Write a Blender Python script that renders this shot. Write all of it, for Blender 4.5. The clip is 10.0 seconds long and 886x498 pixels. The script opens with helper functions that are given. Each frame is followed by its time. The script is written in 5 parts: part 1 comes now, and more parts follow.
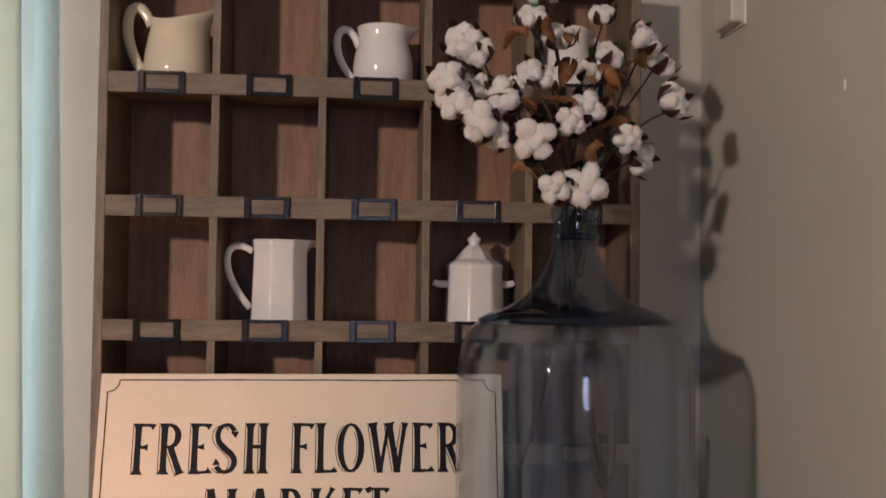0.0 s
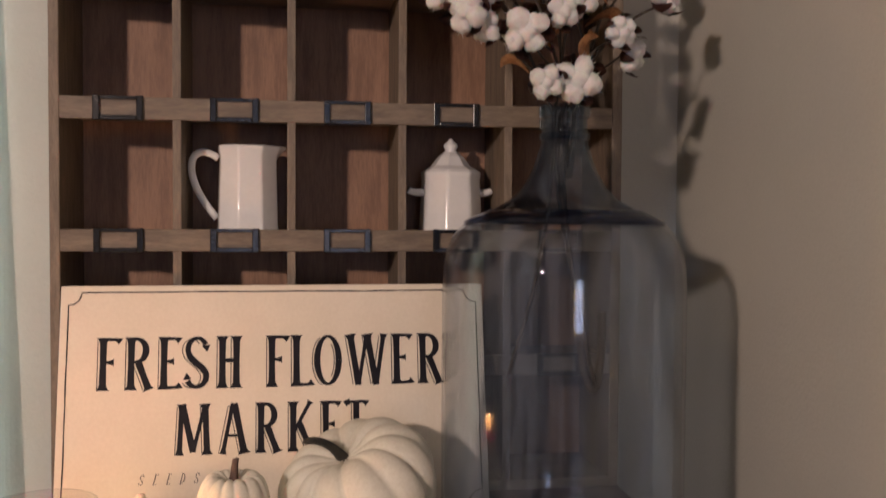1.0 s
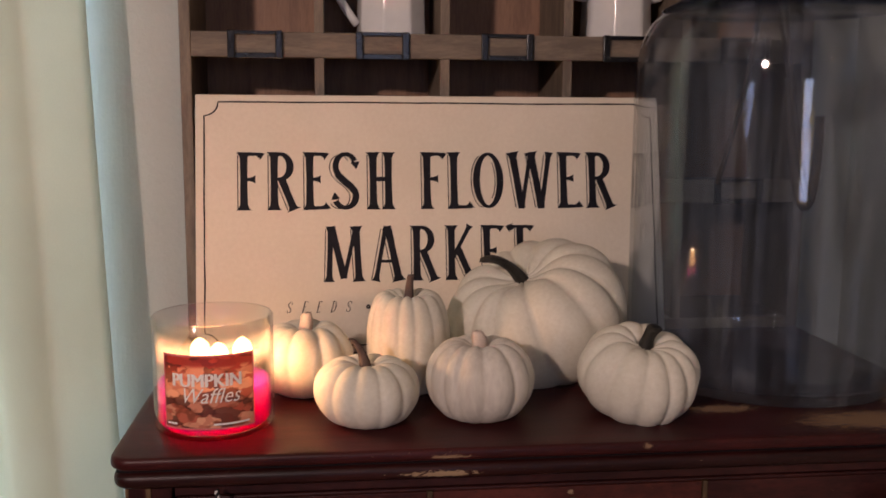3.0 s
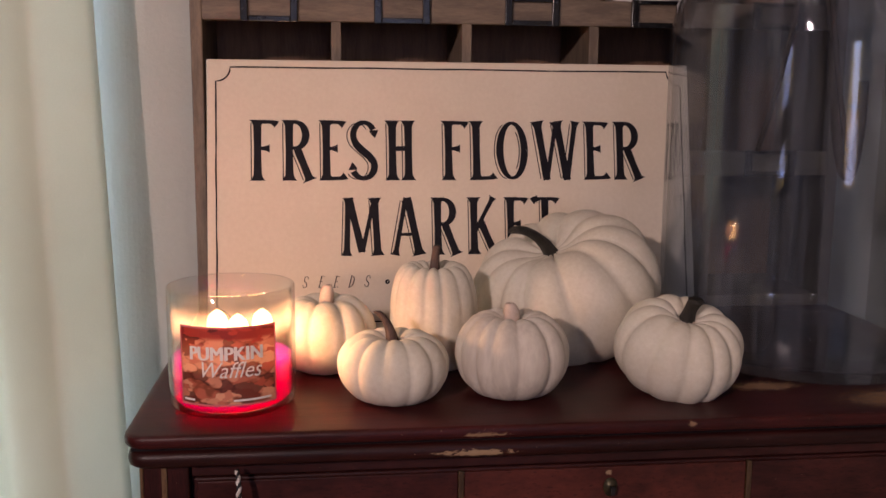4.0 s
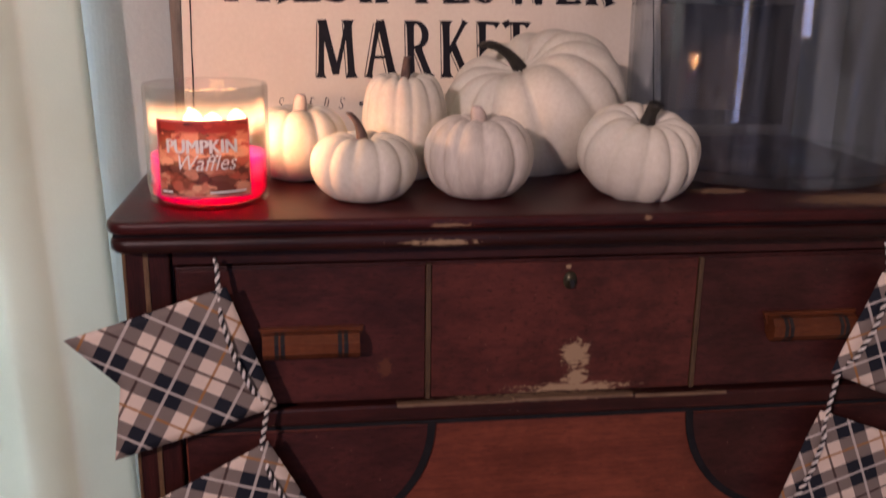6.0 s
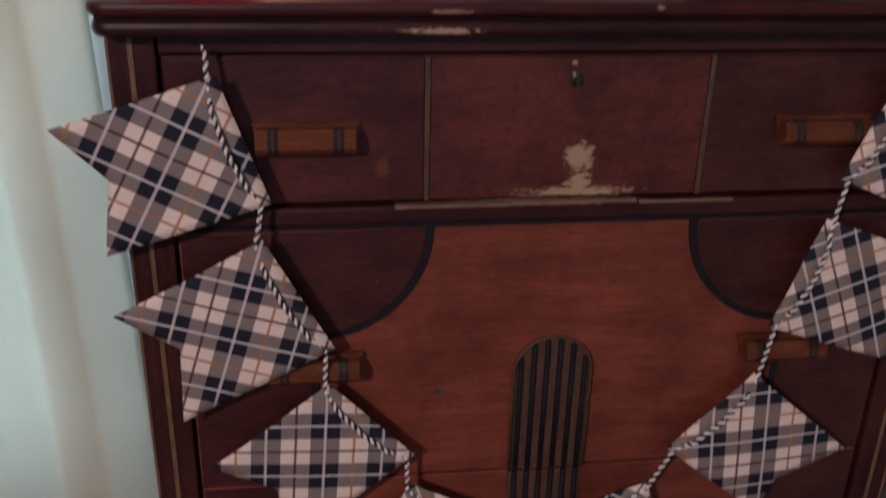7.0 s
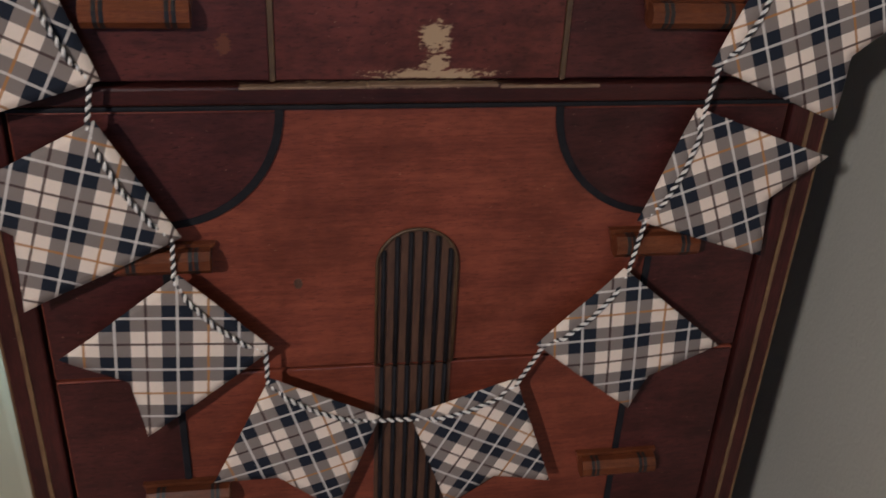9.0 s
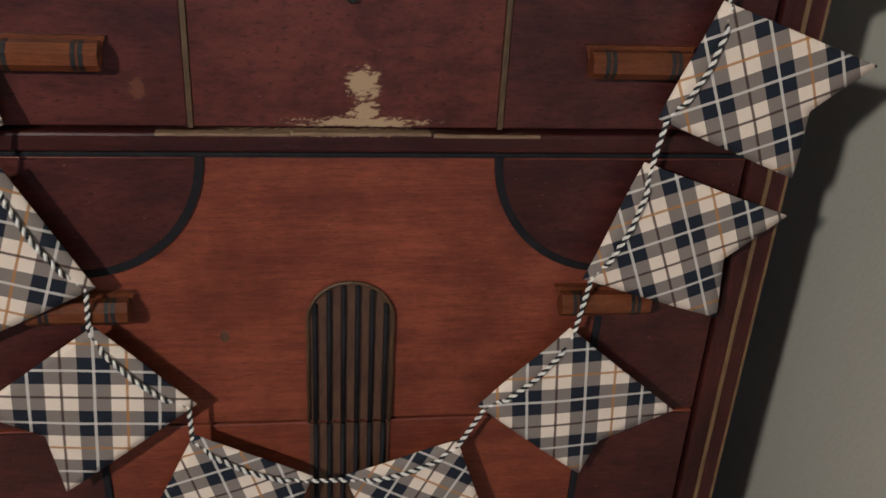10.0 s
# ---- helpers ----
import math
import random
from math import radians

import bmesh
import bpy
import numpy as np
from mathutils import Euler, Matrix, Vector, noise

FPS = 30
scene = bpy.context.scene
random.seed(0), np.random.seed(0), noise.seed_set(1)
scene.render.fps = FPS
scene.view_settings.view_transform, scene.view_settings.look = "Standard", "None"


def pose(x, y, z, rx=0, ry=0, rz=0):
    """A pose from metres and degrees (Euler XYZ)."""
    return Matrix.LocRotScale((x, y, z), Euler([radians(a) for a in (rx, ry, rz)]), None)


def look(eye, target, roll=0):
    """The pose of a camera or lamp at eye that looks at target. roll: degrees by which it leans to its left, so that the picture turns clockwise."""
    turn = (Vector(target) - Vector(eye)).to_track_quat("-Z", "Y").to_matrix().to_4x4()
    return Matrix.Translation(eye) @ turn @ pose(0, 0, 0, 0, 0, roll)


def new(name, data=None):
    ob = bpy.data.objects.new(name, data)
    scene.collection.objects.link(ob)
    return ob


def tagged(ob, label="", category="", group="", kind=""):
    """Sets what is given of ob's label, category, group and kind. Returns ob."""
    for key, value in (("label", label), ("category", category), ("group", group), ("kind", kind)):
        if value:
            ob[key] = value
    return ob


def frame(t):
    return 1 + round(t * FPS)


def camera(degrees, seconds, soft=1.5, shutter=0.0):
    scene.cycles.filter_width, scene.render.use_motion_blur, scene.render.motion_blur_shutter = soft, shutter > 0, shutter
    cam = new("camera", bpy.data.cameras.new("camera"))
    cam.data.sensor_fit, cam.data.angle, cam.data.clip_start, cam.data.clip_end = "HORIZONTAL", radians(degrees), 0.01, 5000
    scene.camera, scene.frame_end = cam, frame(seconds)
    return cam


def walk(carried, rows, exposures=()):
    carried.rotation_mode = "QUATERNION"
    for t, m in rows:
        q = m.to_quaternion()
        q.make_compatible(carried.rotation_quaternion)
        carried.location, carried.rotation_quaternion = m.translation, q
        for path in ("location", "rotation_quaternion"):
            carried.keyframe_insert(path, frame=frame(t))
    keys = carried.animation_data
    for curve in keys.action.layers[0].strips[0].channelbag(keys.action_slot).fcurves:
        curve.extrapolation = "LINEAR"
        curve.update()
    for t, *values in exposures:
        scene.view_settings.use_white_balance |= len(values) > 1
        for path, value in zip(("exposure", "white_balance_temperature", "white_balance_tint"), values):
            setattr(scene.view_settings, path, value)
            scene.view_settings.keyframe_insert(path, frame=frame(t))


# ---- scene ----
cam = camera(49.9, 10.0, 1.5, 0.5)
METRES, EYE, TILT, LEAN, TURN = 0.744, 1.5, 0.0, 0.0, -5.0
ROWS = [
    (0.0, 0.0, 0.0, 0.0, -0.02, 1.81, -0.72),
    (0.5, -0.0311, 0.0344, -0.0233, -1.62, 0.18, -0.42),
    (1.0, -0.0711, 0.0677, -0.0542, -3.76, -1.98, -0.34),
    (1.5, -0.1174, 0.1044, -0.0929, -4.44, -4.1, -0.16),
    (2.0, -0.1718, 0.1399, -0.1315, -3.88, -5.94, -0.14),
    (2.5, -0.2197, 0.1848, -0.1641, -2.85, -7.51, -0.2),
    (3.0, -0.2687, 0.243, -0.1953, -1.44, -8.36, -0.34),
    (4.5, -0.3092, 0.304, -0.2426, -2.13, -9.78, -0.39),
    (5.0, -0.3006, 0.2748, -0.2645, -2.67, -11.3, -0.06),
    (6.5, -0.2893, 0.237, -0.3511, -2.52, -19.38, -1.15),
    (7.0, -0.2906, 0.2504, -0.3957, -2.59, -23.94, -1.33),
    (7.5, -0.2902, 0.2551, -0.4251, -3.99, -27.36, -1.65),
    (8.0, -0.2658, 0.2543, -0.4394, -5.39, -29.31, -1.8),
    (8.5, -0.2186, 0.2566, -0.4413, -4.9, -29.68, -2.06),
    (9.0, -0.1555, 0.2712, -0.4378, -3.95, -29.06, -2.63),
    (9.5, -0.0953, 0.3018, -0.4332, -3.03, -28.06, -2.91),
    (10.0, -0.0456, 0.3352, -0.4284, -1.91, -27.77, -3.04),
]
EXPOSURES = [(0.0, 0.27, 5950, 23), (1.5, 0.38, 6300, 25), (2.5, 0.30, 6200, 25), (3.0, -0.06, 6100, 29), (5.0, 0.05, 6080, 38), (6.5, 0.22, 5690, 39), (7.0, 0.14, 5450, 31), (8.0, 0.32, 5270, 23), (8.5, 0.42, 5230, 13), (9.0, 0.52, 5200, 9), (10.0, 0.78, 5250, 2)]
walk(cam, [(t, pose(0, 0, EYE, TILT, LEAN, TURN) @ pose(METRES * x, METRES * y, METRES * z, 90 + pitch, roll, yaw)) for t, x, y, z, yaw, pitch, roll in ROWS], EXPOSURES)

# ---- light ----
world = bpy.data.worlds.new("world")
scene.world = world
world.use_nodes = True
_wn = world.node_tree.nodes
_sky = _wn.new("ShaderNodeTexSky")
_sky.sky_type, _sky.sun_disc, _sky.sun_elevation, _sky.sun_rotation = "NISHITA", False, radians(12), radians(200)
world.node_tree.links.new(_sky.outputs[0], _wn["Background"].inputs[0])
_wn["Background"].inputs[1].default_value = 0.08


def lamp(name, kind, m, power, colour, size=0.05, size_y=None):
    data = bpy.data.lights.new(name, kind)
    data.energy, data.color = power, colour
    if kind == "AREA":
        data.shape, data.size, data.size_y = "RECTANGLE", size, size_y
    else:
        data.shadow_soft_size = size
        if kind == "SPOT":
            data.spot_size, data.spot_blend = radians(100), 0.5
    ob = new(name, data)
    ob.matrix_world = m
    return ob


# the shaded room lamp, left behind the camera
lamp("room_lamp", "SPOT", look((-1.58, -1.45, 2.10), (0.0, 1.2, 1.2)), 152.0, (1.0, 0.80, 0.615), 0.068)
# daylight in the curtained window and in the window across the room
lamp("window_daylight", "AREA", pose(-1.14, 1.64, 1.22, -90, 0, 0), 31.0, (0.56, 0.82, 1.0), 1.2, 1.8)
lamp("far_window_daylight", "AREA", pose(0.02, -4.66, 1.45, 90, 0, 0), 11.0, (0.48, 0.68, 1.0), 0.62, 1.25)
# the three wicks
for _dx, _dy in ((-0.012, 0.004), (0.024, 0.004), (0.006, -0.014)):
    lamp("candle_flame_light", "POINT", pose(-0.288 + _dx, 1.006 + _dy, 1.155), 0.30, (1.0, 0.55, 0.22), 0.006)


# ---- helpers of the scene ----
def mesh_of(name, bm, material, smooth=False):
    bmesh.ops.recalc_face_normals(bm, faces=bm.faces[:])
    me = bpy.data.meshes.new(name)
    bm.to_mesh(me)
    bm.free()
    if material:
        me.materials.append(material)
    for p in me.polygons:
        p.use_smooth = smooth
    return me


def thing(name, m, label, category, group="", kind=""):
    ob = new(name)
    ob.empty_display_size = 0.05
    ob.matrix_basis = m
    return tagged(ob, label, category, group, kind)


def part(name, bm, material, parent, label="", smooth=False, at=None):
    ob = new(name, mesh_of(name, bm, material, smooth))
    ob.parent = parent
    if at is not None:
        ob.matrix_basis = at
    return tagged(ob, label)


def solid(name, bm, material, label, category, m=None, kind="", group="", smooth=False):
    ob = new(name, mesh_of(name, bm, material, smooth))
    if m is not None:
        ob.matrix_basis = m
    return tagged(ob, label, category, group, kind)


def box(x0, x1, y0, y1, z0, z1, bevel=0.0, segments=2, bm=None):
    bm = bm or bmesh.new()
    vs = [bm.verts.new((x, y, z)) for x in (x0, x1) for y in (y0, y1) for z in (z0, z1)]
    fs = [bm.faces.new([vs[i] for i in q]) for q in ((0, 1, 3, 2), (4, 6, 7, 5), (0, 4, 5, 1), (2, 3, 7, 6), (0, 2, 6, 4), (1, 5, 7, 3))]
    if bevel:
        es = list({e for f in fs for e in f.edges})
        bmesh.ops.bevel(bm, geom=es, offset=bevel, segments=segments, profile=0.5, affect="EDGES")
    return bm


def plate(pts, y0, y1, bm=None):
    """A plate in the xz plane with the outline pts, from y0 to y1."""
    bm = bm or bmesh.new()
    a = [bm.verts.new((x, y0, z)) for x, z in pts]
    b = [bm.verts.new((x, y1, z)) for x, z in pts]
    bm.faces.new(a)
    bm.faces.new(b[::-1])
    n = len(pts)
    for i in range(n):
        bm.faces.new((a[i], b[i], b[(i + 1) % n], a[(i + 1) % n]))
    return bm


def lathe(profile, n=48, bm=None, facets=0, flat=0.0):
    """Turns (radius, height) round z. With facets the outline is a polygon of that many sides."""
    bm = bm or bmesh.new()
    rings = []
    for r, z in profile:
        ring = []
        for i in range(n):
            a = 2 * math.pi * i / n
            k = 1.0
            if facets:
                s = math.pi / facets
                k = math.cos(s) / math.cos((a + s) % (2 * s) - s)
                k = 1 + (k - 1) * (1 - flat)
            ring.append(bm.verts.new((r * k * math.cos(a), r * k * math.sin(a), z)))
        rings.append(ring)
    for a, b in zip(rings, rings[1:]):
        for i in range(n):
            bm.faces.new((a[i], a[(i + 1) % n], b[(i + 1) % n], b[i]))
    for ring, r in ((rings[0], profile[0][0]), (rings[-1], profile[-1][0])):
        if r > 1e-5:
            bm.faces.new(ring)
    bmesh.ops.remove_doubles(bm, verts=bm.verts[:], dist=1e-6)
    return bm


def tube(pts, radius, n=8, bm=None, taper=None, flat=1.0):
    """A round bar along pts; radius may fall to taper at the end; flat squeezes it sideways."""
    bm = bm or bmesh.new()
    pts = [Vector(p) for p in pts]
    rings, side = [], None
    for i, p in enumerate(pts):
        d = (pts[min(i + 1, len(pts) - 1)] - pts[max(i - 1, 0)]).normalized()
        if side is None:
            side = d.cross(Vector((0.31, 0.22, 0.93)) if abs(d.z) < 0.9 else Vector((1, 0.1, 0))).normalized()
        side = (side - d * side.dot(d)).normalized()
        up = d.cross(side)
        r = radius + ((taper if taper is not None else radius) - radius) * i / (len(pts) - 1)
        rings.append([bm.verts.new(p + r * (math.cos(a) * side + flat * math.sin(a) * up)) for a in (2 * math.pi * k / n for k in range(n))])
    for a, b in zip(rings, rings[1:]):
        for i in range(n):
            bm.faces.new((a[i], a[(i + 1) % n], b[(i + 1) % n], b[i]))
    bm.faces.new(rings[0][::-1])
    bm.faces.new(rings[-1])
    return bm


def bend(a, b, c, n=12, d=None):
    """Points of a Bezier curve with three or four poles."""
    out = []
    for i in range(n + 1):
        t = i / n
        if d is None:
            out.append((1 - t) ** 2 * Vector(a) + 2 * t * (1 - t) * Vector(b) + t * t * Vector(c))
        else:
            out.append((1 - t) ** 3 * Vector(a) + 3 * t * (1 - t) ** 2 * Vector(b) + 3 * t * t * (1 - t) * Vector(c) + t ** 3 * Vector(d))
    return out


# ---- materials ----
class Nodes:
    def __init__(self, name):
        self.m = bpy.data.materials.new(name)
        self.m.use_nodes = True
        self.t = self.m.node_tree
        self.bsdf = self.t.nodes["Principled BSDF"]
        self.out = self.t.nodes["Material Output"]

    def node(self, kind, operation="", use_clamp=False, data_type="", interpolation_type="", vector_type=""):
        n = self.t.nodes.new(kind)
        if operation:
            n.operation = operation
        if use_clamp:
            n.use_clamp = True
        if data_type:
            n.data_type = data_type
        if interpolation_type:
            n.interpolation_type = interpolation_type
        if vector_type:
            n.vector_type = vector_type
        return n

    def put(self, socket, value):
        if isinstance(value, (int, float)):
            socket.default_value = value
        elif isinstance(value, tuple):
            socket.default_value = (*value, 1.0) if len(value) == 3 and socket.type == "RGBA" else value
        else:
            self.t.links.new(value, socket)

    def math(self, op, a, b=0.0, clamp=False):
        n = self.node("ShaderNodeMath", operation=op, use_clamp=clamp)
        self.put(n.inputs[0], a)
        self.put(n.inputs[1], b)
        return n.outputs[0]

    def mix(self, fac, a, b):
        n = self.node("ShaderNodeMix", data_type="RGBA")
        self.put(n.inputs[0], fac)
        self.put(n.inputs[6], a)
        self.put(n.inputs[7], b)
        return n.outputs[2]

    def coords(self, stretch=(1, 1, 1), kind="Object"):
        c, m = self.node("ShaderNodeTexCoord"), self.node("ShaderNodeMapping")
        m.inputs["Scale"].default_value = stretch
        self.t.links.new(c.outputs[kind], m.inputs["Vector"])
        return m.outputs[0]

    def noise(self, vector, scale, detail=4.0, rough=0.6):
        n = self.node("ShaderNodeTexNoise")
        self.t.links.new(vector, n.inputs["Vector"])
        n.inputs["Scale"].default_value, n.inputs["Detail"].default_value, n.inputs["Roughness"].default_value = scale, detail, rough
        return n.outputs[0]

    def step(self, value, lo, hi):
        n = self.node("ShaderNodeMapRange", interpolation_type="SMOOTHSTEP")
        self.put(n.inputs[0], value)
        self.put(n.inputs[1], lo)
        self.put(n.inputs[2], hi)
        return n.outputs[0]

    def bump(self, height, strength, distance=0.001):
        b = self.node("ShaderNodeBump")
        self.put(b.inputs["Height"], height)
        b.inputs["Strength"].default_value, b.inputs["Distance"].default_value = strength, distance
        self.t.links.new(b.outputs[0], self.bsdf.inputs["Normal"])

    def set(self, **values):
        for k, v in values.items():
            self.put(self.bsdf.inputs[k.replace("_", " ")], v)


def plain(name, c1, c2, scale=20.0, rough=0.6, stretch=(1, 1, 1), bump=0.15, fine=9.0, metal=0.0, depth=0.001, vary=0.0, **more):
    """Colour that wanders between c1 and c2 at two scales, with fine relief and uneven gloss."""
    k = Nodes(name)
    v = k.coords(stretch)
    big, small = k.noise(v, scale), k.noise(v, scale * fine, 3.0)
    f = k.step(k.math("ADD", k.math("MULTIPLY", big, 0.62), k.math("MULTIPLY", small, 0.38)), 0.32, 0.68)
    if vary:
        info = k.node("ShaderNodeObjectInfo")
        f = k.math("ADD", f, k.math("MULTIPLY", k.math("SUBTRACT", info.outputs["Random"], 0.5), vary), True)
    k.set(Base_Color=k.mix(f, c1, c2), Roughness=k.math("ADD", rough - 0.1, k.math("MULTIPLY", small, 0.2)), Metallic=metal, **more)
    if bump:
        k.bump(small, bump, depth)
    return k.m


def worn_wood(name, c1, c2, raw, spots=(), wear=0.0, stretch=(1, 12, 12), rough=0.38, scale=9.0):
    """Varnished wood with grain along the axis of least stretch. spots: (x, y, z, rx, ry, rz) of rubbed places; wear: rubbed streaks all over."""
    k = Nodes(name)
    v, w = k.coords(stretch), k.coords()
    big, grain, fleck = k.noise(v, scale), k.noise(v, scale * 7, 5.0, 0.7), k.noise(k.coords((0.7, 1.6, 1.6)), 190.0, 6.0, 0.8)
    f = k.step(k.math("ADD", k.math("MULTIPLY", big, 0.5), k.math("MULTIPLY", grain, 0.5)), 0.3, 0.7)
    colour = k.mix(f, c1, c2)
    # blotches of old varnish, dark pores and pale hairline scratches
    tone = k.node("ShaderNodeHueSaturation")
    k.put(tone.inputs["Value"], k.math("ADD", 0.72, k.math("MULTIPLY", k.step(k.noise(w, 11.0, 5.0, 0.65), 0.3, 0.7), 0.56)))
    k.put(tone.inputs["Color"], colour)
    pores = k.step(k.noise(k.coords(tuple(s * 2.5 for s in stretch)), 60.0, 2.0), 0.56, 0.70)
    colour = k.mix(k.math("MULTIPLY", pores, 0.55), tone.outputs[0], tuple(0.35 * c for c in c1))
    scratch = k.step(k.noise(k.coords((4.0, 90.0, 70.0)), 3.0, 6.0, 0.8), 0.70, 0.73)
    rub = k.step(k.noise(w, 34.0, 6.0, 0.8), 0.66, 0.78)
    colour = k.mix(k.math("MULTIPLY", k.math("MAXIMUM", scratch, rub), 0.22), colour, raw)
    tiny = k.noise(w, 420.0, 2.0)
    mask = k.step(tiny, 0.75, 0.775)
    if wear:
        streak = k.noise(k.coords((9, 60, 60)), 1.6, 5.0, 0.65)
        mask = k.math("MAXIMUM", mask, k.step(streak, 0.74 - wear, 0.78 - wear))
    for x, y, z, rx, ry, rz in spots:
        c = k.node("ShaderNodeTexCoord")
        m = k.node("ShaderNodeMapping", vector_type="TEXTURE")
        m.inputs["Location"].default_value, m.inputs["Scale"].default_value = (x, y, z), (rx, ry, rz)
        k.t.links.new(c.outputs["Object"], m.inputs["Vector"])
        n = k.node("ShaderNodeVectorMath", operation="LENGTH")
        k.t.links.new(m.outputs[0], n.inputs[0])
        near = k.math("SUBTRACT", 1.0, n.outputs["Value"])
        edge = k.math("ADD", near, k.math("MULTIPLY", k.math("SUBTRACT", fleck, 0.5), 2.4))
        mask = k.math("MAXIMUM", mask, k.math("MULTIPLY", k.step(edge, 0.42, 0.55), k.step(near, -0.15, 0.05)))
    k.set(Base_Color=k.mix(mask, colour, raw), Roughness=k.math("ADD", rough, k.math("MULTIPLY", mask, 0.35)), Specular_IOR_Level=0.28)
    k.bump(k.math("SUBTRACT", grain, mask), 0.25, 0.0006)
    return k.m


def clear_glass(name, tint, rough=0.0, haze=0.0):
    """Thin blown glass: what is behind shows through, tinted; the gloss grows towards a glancing view. haze: strength
    of a painted veil of reflections.
    """
    k = Nodes(name)
    tr, gl, mx, fr = k.node("ShaderNodeBsdfTransparent"), k.node("ShaderNodeBsdfGlossy"), k.node("ShaderNodeMixShader"), k.node("ShaderNodeLayerWeight")
    tr.inputs[0].default_value = (*tint, 1)
    gl.inputs["Roughness"].default_value = rough
    fr.inputs["Blend"].default_value = 0.5
    k.put(mx.inputs[0], k.math("ADD", 0.048, k.math("MULTIPLY", k.math("POWER", fr.outputs["Facing"], 4.5), 0.85)))
    k.t.links.new(tr.outputs[0], mx.inputs[1])
    k.t.links.new(gl.outputs[0], mx.inputs[2])
    last = mx.outputs[0]
    if haze:
        # pale upright streaks put the room's reflections into the glass colour
        veil, dm = k.node("ShaderNodeBsdfDiffuse"), k.node("ShaderNodeMixShader")
        veil.inputs[0].default_value = (0.42, 0.48, 0.60, 1)
        k.put(dm.inputs[0], k.math("MULTIPLY", k.step(k.noise(k.coords((9, 9, 0.5)), 5.0, 4.0), 0.40, 0.72), 2.6 * haze))
        k.t.links.new(last, dm.inputs[1])
        k.t.links.new(veil.outputs[0], dm.inputs[2])
        last = dm.outputs[0]
    k.t.links.new(last, k.out.inputs["Surface"])
    b = k.node("ShaderNodeBump")
    b.inputs["Strength"].default_value, b.inputs["Distance"].default_value = 0.25, 0.002
    k.t.links.new(k.noise(k.coords((3, 3, 0.25)), 12.0, 3.0), b.inputs["Height"])
    k.t.links.new(b.outputs[0], gl.inputs["Normal"])
    return k.m


def film(name, colour, cover):
    """A thin waxy deposit added on glass to spread the flames' glow: mostly clear, and lit through."""
    k = Nodes(name)
    tr, tl, mx = k.node("ShaderNodeBsdfTransparent"), k.node("ShaderNodeBsdfTranslucent"), k.node("ShaderNodeMixShader")
    tl.inputs[0].default_value = (*colour, 1)
    up = k.node("ShaderNodeSeparateXYZ")
    k.t.links.new(k.coords(), up.inputs[0])
    # its cover by height is fitted to the band of flame glow
    fade = k.math("SUBTRACT", 1.0, k.step(k.math("ADD", up.outputs[2], k.math("MULTIPLY", k.noise(k.coords(), 60.0), 0.014)), 0.073, 0.096))
    fade = k.math("MULTIPLY", fade, k.math("ADD", 0.06, k.math("MULTIPLY", k.step(up.outputs[2], 0.056, 0.076), 0.94)))
    k.put(mx.inputs[0], k.math("MULTIPLY", fade, k.math("MULTIPLY", k.noise(k.coords(), 25.0), 2 * cover)))
    k.t.links.new(tr.outputs[0], mx.inputs[1])
    k.t.links.new(tl.outputs[0], mx.inputs[2])
    k.t.links.new(mx.outputs[0], k.out.inputs["Surface"])
    return k.m


def lit_wax():
    """Clear red wax, molten on top: it scatters the flames' light and lets part of it through, dyed."""
    k = Nodes("red_wax")
    v = k.coords()
    k.set(Base_Color=k.mix(k.noise(v, 20.0), (0.95, 0.008, 0.40), (0.96, 0.014, 0.52)), Roughness=0.22, Subsurface_Weight=1.0, Subsurface_Scale=0.22)
    k.bsdf.inputs["Subsurface Radius"].default_value = (1.0, 0.12, 0.2)
    tr, mx = k.node("ShaderNodeBsdfTransparent"), k.node("ShaderNodeMixShader")
    tr.inputs[0].default_value = (1.0, 0.05, 0.30, 1)
    mx.inputs[0].default_value = 0.36
    k.t.links.new(k.bsdf.outputs[0], mx.inputs[1])
    k.t.links.new(tr.outputs[0], mx.inputs[2])
    k.t.links.new(mx.outputs[0], k.out.inputs["Surface"])
    return k.m


def glow(name, colour, strength):
    k = Nodes(name)
    k.set(Base_Color=colour, Emission_Color=colour, Emission_Strength=strength)
    return k.m


